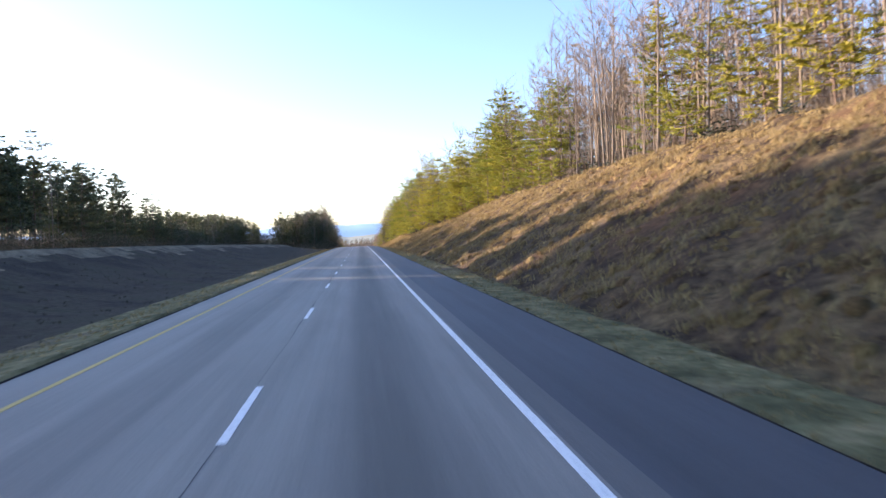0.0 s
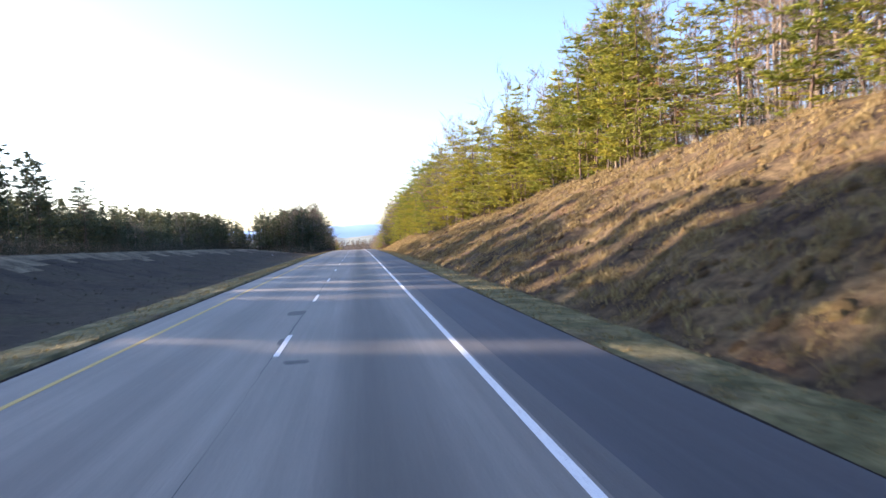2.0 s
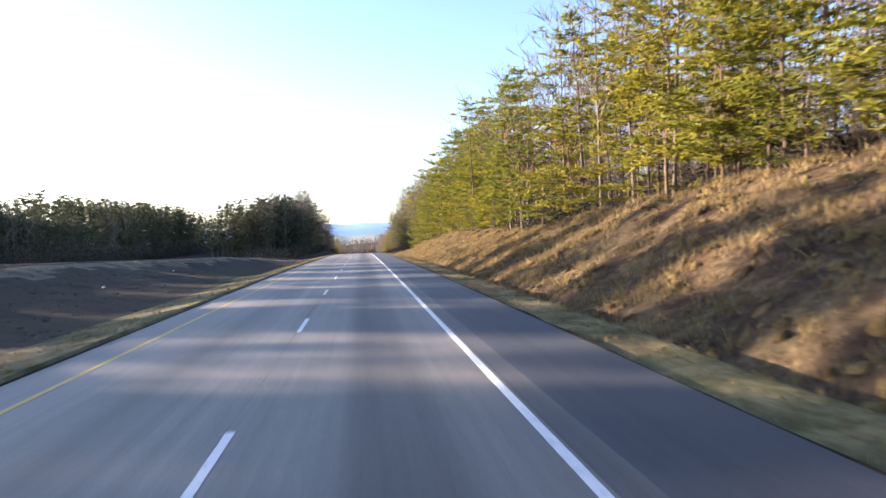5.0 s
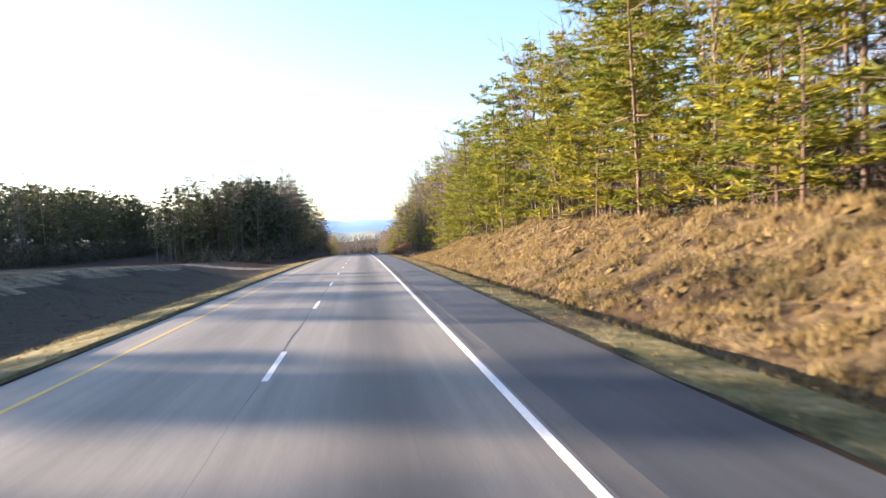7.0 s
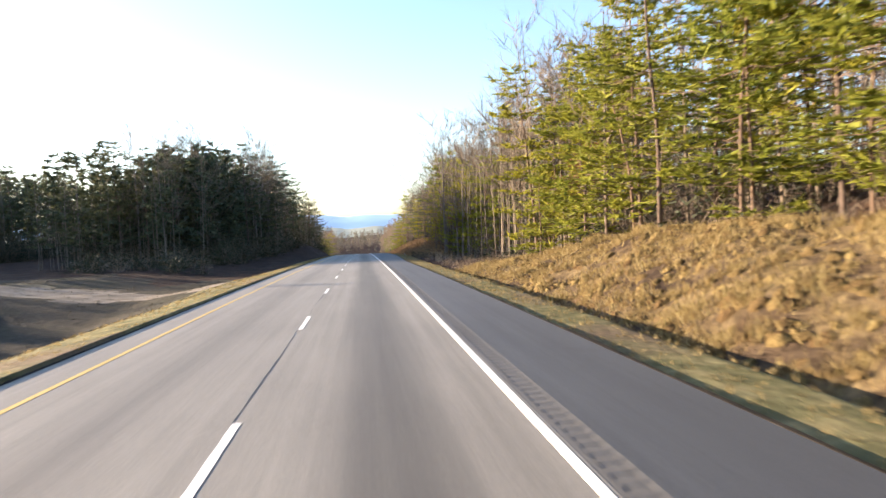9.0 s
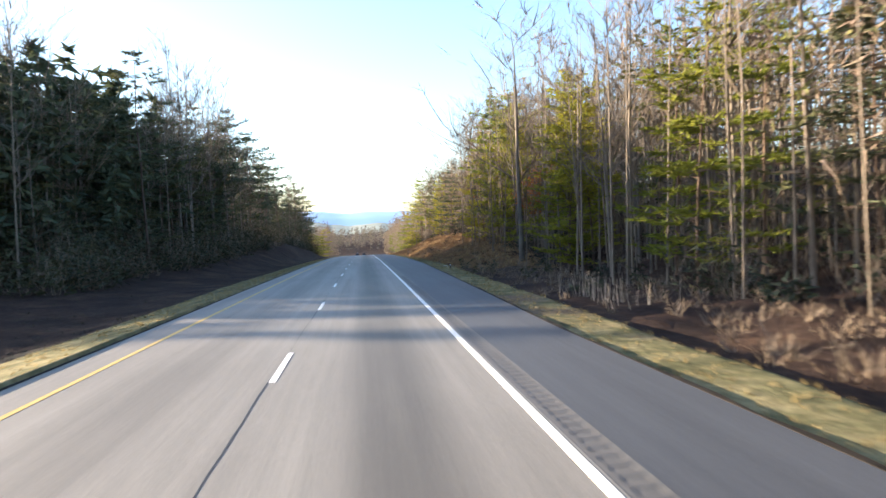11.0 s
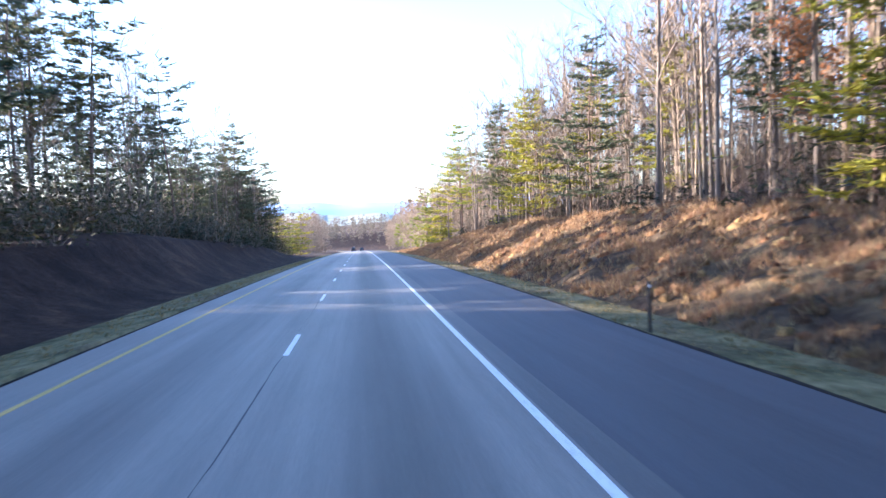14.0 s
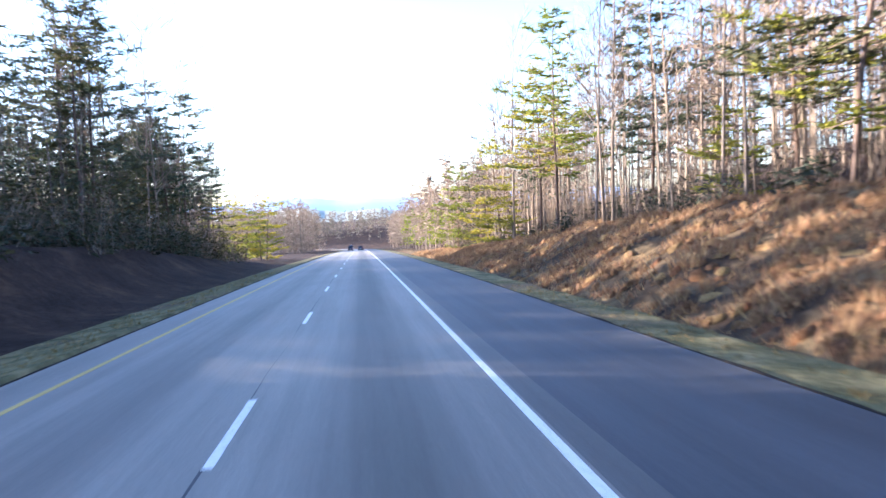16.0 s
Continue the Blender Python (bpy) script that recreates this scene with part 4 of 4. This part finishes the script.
tussocks("tussocks", clumped(scatter(13000, 8, 304, lambda y: pave_r(y) + 2.9, lambda y: crest_x(y) + 1.0), .25), (.07, .27), (.04, .17), M_TUSSOCK,
         "matted mounds of dry straw grass on the cut slope", 11)
tussocks("tussocks", clumped(scatter(7000, 360, 560, lambda y: pave_r(y) + 2.9, lambda y: crest_x(y) + 1.0), .25), (.08, .32), (.05, .22), M_TUSSOCK_RED,
         "matted mounds of brown broom grass on the low bank", 12)
tufts("dry_grass", clumped(scatter(19000, 8, 304, lambda y: pave_r(y) + 2.7, lambda y: crest_x(y) + 1.5), .34), 16, .40, .022, .30, M_STRAW,
      "dry straw-coloured tufts covering the cut slope", 1)
tufts("dry_grass", clumped(scatter(11500, 358, 560, lambda y: pave_r(y) + 2.7, lambda y: crest_x(y) + 2), .30), 16, .46, .026, .32, M_BROOM,
      "brown broom grass tufts covering the low bank", 2)
tufts("verge_grass", scatter(11000, 2, 470, lambda y: pave_r(y) + .05, lambda y: pave_r(y) + 2.6), 4, .13, .02, .08, M_BLADE,
      "short mown grass verge beside the shoulder", 3)
tufts("verge_grass", scatter(9500, 2, 500, lambda y: PAVE_L - 2.7 - np.where((y > 190) & (y < 318), 1.0, 0.0), lambda y: PAVE_L - .05 + 0 * y), 4, .13, .02, .08, M_BLADE,
      "short mown grass verge beside the yellow line", 4)
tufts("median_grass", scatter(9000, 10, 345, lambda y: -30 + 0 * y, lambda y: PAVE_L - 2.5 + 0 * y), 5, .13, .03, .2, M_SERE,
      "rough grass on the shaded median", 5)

# ================= far hills =================
q = Geo()
for i in range(121):
    a = math.radians(-60 + i)
    for k, (d, f) in enumerate(((2600, -.35), (3000, .45), (3300, 1.0), (3500, .2))):
        hgt = (64 + 9 * math.sin(i * .35 + .6) + 6 * math.sin(i * .83) + 3 * math.sin(i * 1.9)) * f
        q.v.append((math.sin(a) * d, math.cos(a) * d, hgt + (-20 if k == 0 else 0)))
    if i:
        for k in range(3):
            b = 4 * i
            q.f.append((b - 4 + k, b + k, b + k + 1, b - 3 + k))
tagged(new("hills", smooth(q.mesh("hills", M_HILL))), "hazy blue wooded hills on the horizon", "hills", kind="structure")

# ================= small things =================
M_BODY = plain("dark_car_paint", (0.05, 0.055, 0.065), 0.15, 2, 0.3)
M_CARGLASS = plain("tinted_glass", (0.02, 0.025, 0.03), 0.1, 2, 0.1)
M_TYRE = plain("tyre_rubber", (0.02, 0.02, 0.02), 0.2, 8, 0.9)
M_RIM = plain("alloy", (0.5, 0.5, 0.52), 0.1, 4, 0.35, 1.0)
M_REDLAMP = plain("red_lamp", (0.35, 0.02, 0.02), 0.1, 4, 0.3)
M_PLATE = plain("pale_plate", (0.6, 0.6, 0.6), 0.05, 4, 0.5)


def loft(rings):
    """A closed body through rings of equal count along y."""
    q = Geo()
    n = len(rings[0])
    for ring in rings:
        q.v += ring
    for i in range(len(rings) - 1):
        for k in range(n):
            a, b = i * n + k, i * n + (k + 1) % n
            q.f.append((a, b, b + n, a + n))
    q.f.append(tuple(range(n - 1, -1, -1)))
    q.f.append(tuple((len(rings) - 1) * n + k for k in range(n)))
    return q


def car_ring(y, w, z0, z1, tuck):
    h = z1 - z0
    return [(-w * .92, y, z0), (w * .92, y, z0), (w, y, z0 + h * .3), (w, y, z0 + h * .62), (w * tuck, y, z1 - h * .06), (w * tuck * .9, y, z1),
            (-w * tuck * .9, y, z1), (-w * tuck, y, z1 - h * .06), (-w, y, z0 + h * .62), (-w, y, z0 + h * .3)]


def car(x, y, label, tall=1.0, coat=None):
    """A passenger car seen from behind: body, glasshouse, four wheels, lamps."""
    c = tagged(new("car"), label, "car", "traffic ahead")
    c.matrix_basis = pose(x, y, float(road_z(y)), road_tilt(y))
    body = loft([car_ring(-2.25, .80, .38, .86, .96), car_ring(-2.1, .88, .28, .98, .97), car_ring(-1.2, .91, .24, 1.0, .97),
                 car_ring(1.0, .91, .24, .98, .97), car_ring(1.9, .87, .26, .84, .96), car_ring(2.25, .76, .34, .70, .95)])
    part("body", smooth(body.mesh("body", coat or M_BODY)), None, c)
    top = loft([car_ring(-2.0, .80, .9, 1.05 * tall, .9), car_ring(-1.5, .80, .9, 1.48 * tall, .78), car_ring(.2, .80, .9, 1.52 * tall, .78), car_ring(1.2, .78, .9, 1.0 * tall, .9)])
    part("glasshouse", smooth(top.mesh("glasshouse", M_CARGLASS)), None, c)
    roof = Geo()
    roof.box((-.60, -1.45, 1.46 * tall), (.60, .2, 1.53 * tall), .02)
    part("roof", roof, coat or M_BODY, c)
    for sx in (-1, 1):
        for wy in (-1.4, 1.4):
            t = Geo()
            t.tube([Vector((sx * .66, wy, .33)), Vector((sx * .68, wy, .33)), Vector((sx * .86, wy, .33)), Vector((sx * .88, wy, .33))], [.24, .33, .33, .24], 16, True)
            w = part("wheel", t, M_TYRE, c)
            h = Geo()
            h.tube([Vector((sx * .80, wy, .33)), Vector((sx * .885, wy, .33)), Vector((sx * .89, wy, .33))], [.2, .2, .05], 12, True)
            part("rim", h, M_RIM, w)
        lamp = Geo()
        lamp.box((sx * .68 - .14, -2.27, .70), (sx * .68 + .14, -2.17, .86), .02)
        part("tail_lamp", lamp, M_REDLAMP, c, "red tail lamp")
    pl = Geo()
    pl.box((-.26, -2.275, .50), (.26, -2.24, .62), .004)
    part("number_plate", pl, M_PLATE, c, "pale blank number plate")
    return c


car(0.1, 672, "dark saloon car driving ahead in its lane")
car(-3.6, 705, "pale van driving far ahead in the other lane", 1.35, M_PLATE)
car(-3.6, 690, "dark tall car driving ahead in the other lane", 1.12)

# delineator posts and reflectors on the verge
M_POST = plain("weathered_steel", (0.10, 0.09, 0.085), 0.3, 9, 0.6, 0.6)
M_REFL = plain("white_reflector", (0.75, 0.75, 0.78), 0.08, 9, 0.35)


def delineator(x, y, h, label):
    d = tagged(new("delineator"), label, "marker post", "verge markers")
    d.matrix_basis = pose(x, y, g(x, y) - .05, 1.5, -2, 12)
    q = Geo()
    q.box((-.035, -.012, -.2), (.035, 0, h), .003)
    q.box((-.035, 0, -.2), (-.023, .03, h), .003)
    q.box((.023, 0, -.2), (.035, .03, h), .003)
    part("post", q, M_POST, d)
    q = Geo()
    q.tube([Vector((0, -.013, h - .10)), Vector((0, -.022, h - .10)), Vector((0, -.026, h - .10))], [.04, .04, .03], 12, True)
    part("reflector", q, M_REFL, d, "round white reflector")
    return d


delineator(6.25, 398.8, 1.2, "dark steel marker post on the verge")
delineator(6.75, 355.2, .5, "short marker post with a white reflector")

# pale dead stalks by the ditch
M_STALK = plain("bleached_stalks", (0.36, 0.30, 0.23), 0.2, 5)
r = random.Random(77)
q = Geo()
for k in range(46):
    x, y = 8.6 + abs(r.gauss(0, 1.3)), 327.5 + r.gauss(0, 1.8)
    z = g(x, y) - .05
    h = r.uniform(.6, 1.25)
    t = Vector((x + r.gauss(0, .08), y + r.gauss(0, .08), z + h))
    q.tube([Vector((x, y, z)), Vector((x, y, z)).lerp(t, .5) + Vector((r.gauss(0, .02), 0, 0)), t], [.016, .013, .006], 4)
tagged(new("dead_stalks", q.mesh("dead_stalks", M_STALK)), "bleached dead stalks standing by the ditch", "stalks", kind="stuff")

# pale concrete channel slab in the verge
slab = Geo()
for k in range(4):
    slab.box((6.75 + .02 * (k % 2), 359.0 + k * 1.12, float(road_z(360)) - .5), (7.5, 360.08 + k * 1.12, float(road_z(359.5 + k * 1.12)) - .13), .03)
M_CONC = plain("weathered_concrete", (0.42, 0.40, 0.36), 0.25, 6)
tagged(new("drain_slab", slab.mesh("drain_slab", M_CONC)), "pale weathered concrete drain slab in the verge", "drain")

# a lower wooded ridge between the road's end and the hills
q = Geo()
for i in range(141):
    a = math.radians(-35 + i * .5)
    for k, (d, z) in enumerate(((1600, -24), (1850, -6), (2050, 1), (2300, -10))):
        q.v.append((math.sin(a) * d, math.cos(a) * d, z + (0 if k in (0, 3) else 7 * math.sin(i * .21 + 1.2) + 3 * math.sin(i * .63) + 1.5 * math.sin(i * 2.1)) + (10 if k == 2 else 0) * (1 if i > 70 else .6)))
    if i:
        for k in range(3):
            b = 4 * i
            q.f.append((b - 4 + k, b + k, b + k + 1, b - 3 + k))
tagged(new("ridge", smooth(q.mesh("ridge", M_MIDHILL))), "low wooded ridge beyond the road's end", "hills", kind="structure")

# tar patches on the carriageway and a crack in the shoulder
def tar_patch(name, cx, cy, lx, ly, label, seed):
    r = random.Random(seed)
    q = Geo()
    n = 18
    for k in range(n):
        a = 2 * math.pi * k / n
        ex = abs(math.cos(a)) ** .6 * math.copysign(1, math.cos(a))
        ey = abs(math.sin(a)) ** .6 * math.copysign(1, math.sin(a))
        x, y = cx + ex * lx * r.uniform(.82, 1.1), cy + ey * ly * r.uniform(.82, 1.1)
        q.v.append((x, y, float(road_z(y)) + .004))
    q.f.append(tuple(range(n)))
    return tagged(new(name, q.mesh(name, M_TAR)), label, "road patch", kind="structure")


tar_patch("tar_patch", -1.95, 77.2, .30, .7, "dark tar patch beside the lane line", 1)
tar_patch("tar_patch", -1.2, 68.2, .24, .22, "small dark tar patch in the lane", 2)
tar_patch("tar_patch", -1.75, 71.0, .10, .5, "small dark tar patch in the lane", 3)
q = Geo()
r = random.Random(8)
for i in range(9):
    x = 3.55 + i * .11
    y = 259.2 - i * .09 + r.uniform(-.03, .03)
    z = float(road_z(y)) + .002
    q.v += [(x, y - .022, z), (x, y + .022, z)]
    if i:
        q.f.append((2 * i - 2, 2 * i, 2 * i + 1, 2 * i - 1))
tagged(new("shoulder_crack", q.mesh("shoulder_crack", M_TAR)), "dark sealed crack across the shoulder", "road crack", kind="structure")


# pale fallen branches below the pines, and a scrap of litter on the median
def fallen_branch(x, y, turn, length, seed):
    r = random.Random(seed)
    b = tagged(new("fallen_branch"), "pale fallen dead branch lying on the dry slope", "branch", "fallen branches")
    c, sn = math.cos(turn), math.sin(turn)

    def at(u, side=0.0, up=0.0):
        px, py = x + c * u - sn * side, y + sn * u + c * side
        return Vector((px, py, g(px, py) + .07 + up))

    q = Geo()
    q.tube([at(length * k / 6, r.uniform(-.06, .06), .05 * (k % 2)) for k in range(7)], [.042 - .005 * k for k in range(7)], 6, True)
    part("limb", smooth(q.mesh("limb", M_DEADWOOD)), None, b)
    q = Geo()
    for k in range(4):
        u = length * r.uniform(.3, .9)
        e = r.choice((-1, 1)) * r.uniform(.4, .9)
        q.tube([at(u), at(u + .3, e * .5, .04), at(u + .55, e, .08)], [.02, .014, .005], 5, True)
    part("side_twigs", q, M_DEADWOOD, b)
    return b


M_DEADWOOD = plain("bleached_deadwood", (0.33, 0.28, 0.21), 0.25, 6)
for k, (x, y, turn, length) in enumerate(((12.6, 239.0, .5, 2.6), (13.0, 242.4, 1.2, 2.1), (11.9, 236.2, -.3, 1.7), (12.4, 251.0, .9, 2.3))):
    fallen_branch(x, y, turn, length, 300 + k)

M_SCRAP = plain("white_scrap", (0.74, 0.74, 0.72), 0.1, 9, 0.5)
for k, (x, y) in enumerate(((-14.8, 178.0), (-17.5, 203.0))):
    r = random.Random(320 + k)
    q = Geo()
    for j in range(6):
        a = j * math.pi / 3
        q.v.append((math.cos(a) * .14 * r.uniform(.7, 1.2), math.sin(a) * .10 * r.uniform(.7, 1.2), .02 + r.uniform(0, .05)))
    q.v += [(0, 0, .13), (0.02, 0, .0)]
    for j in range(6):
        q.f += [(j, (j + 1) % 6, 6), ((j + 1) % 6, j, 7)]
    ob = tagged(new("litter", q.mesh("litter", M_SCRAP)), "crumpled scrap of white litter on the median grass", "litter", "roadside litter")
    ob.location = (x, y, g(x, y))
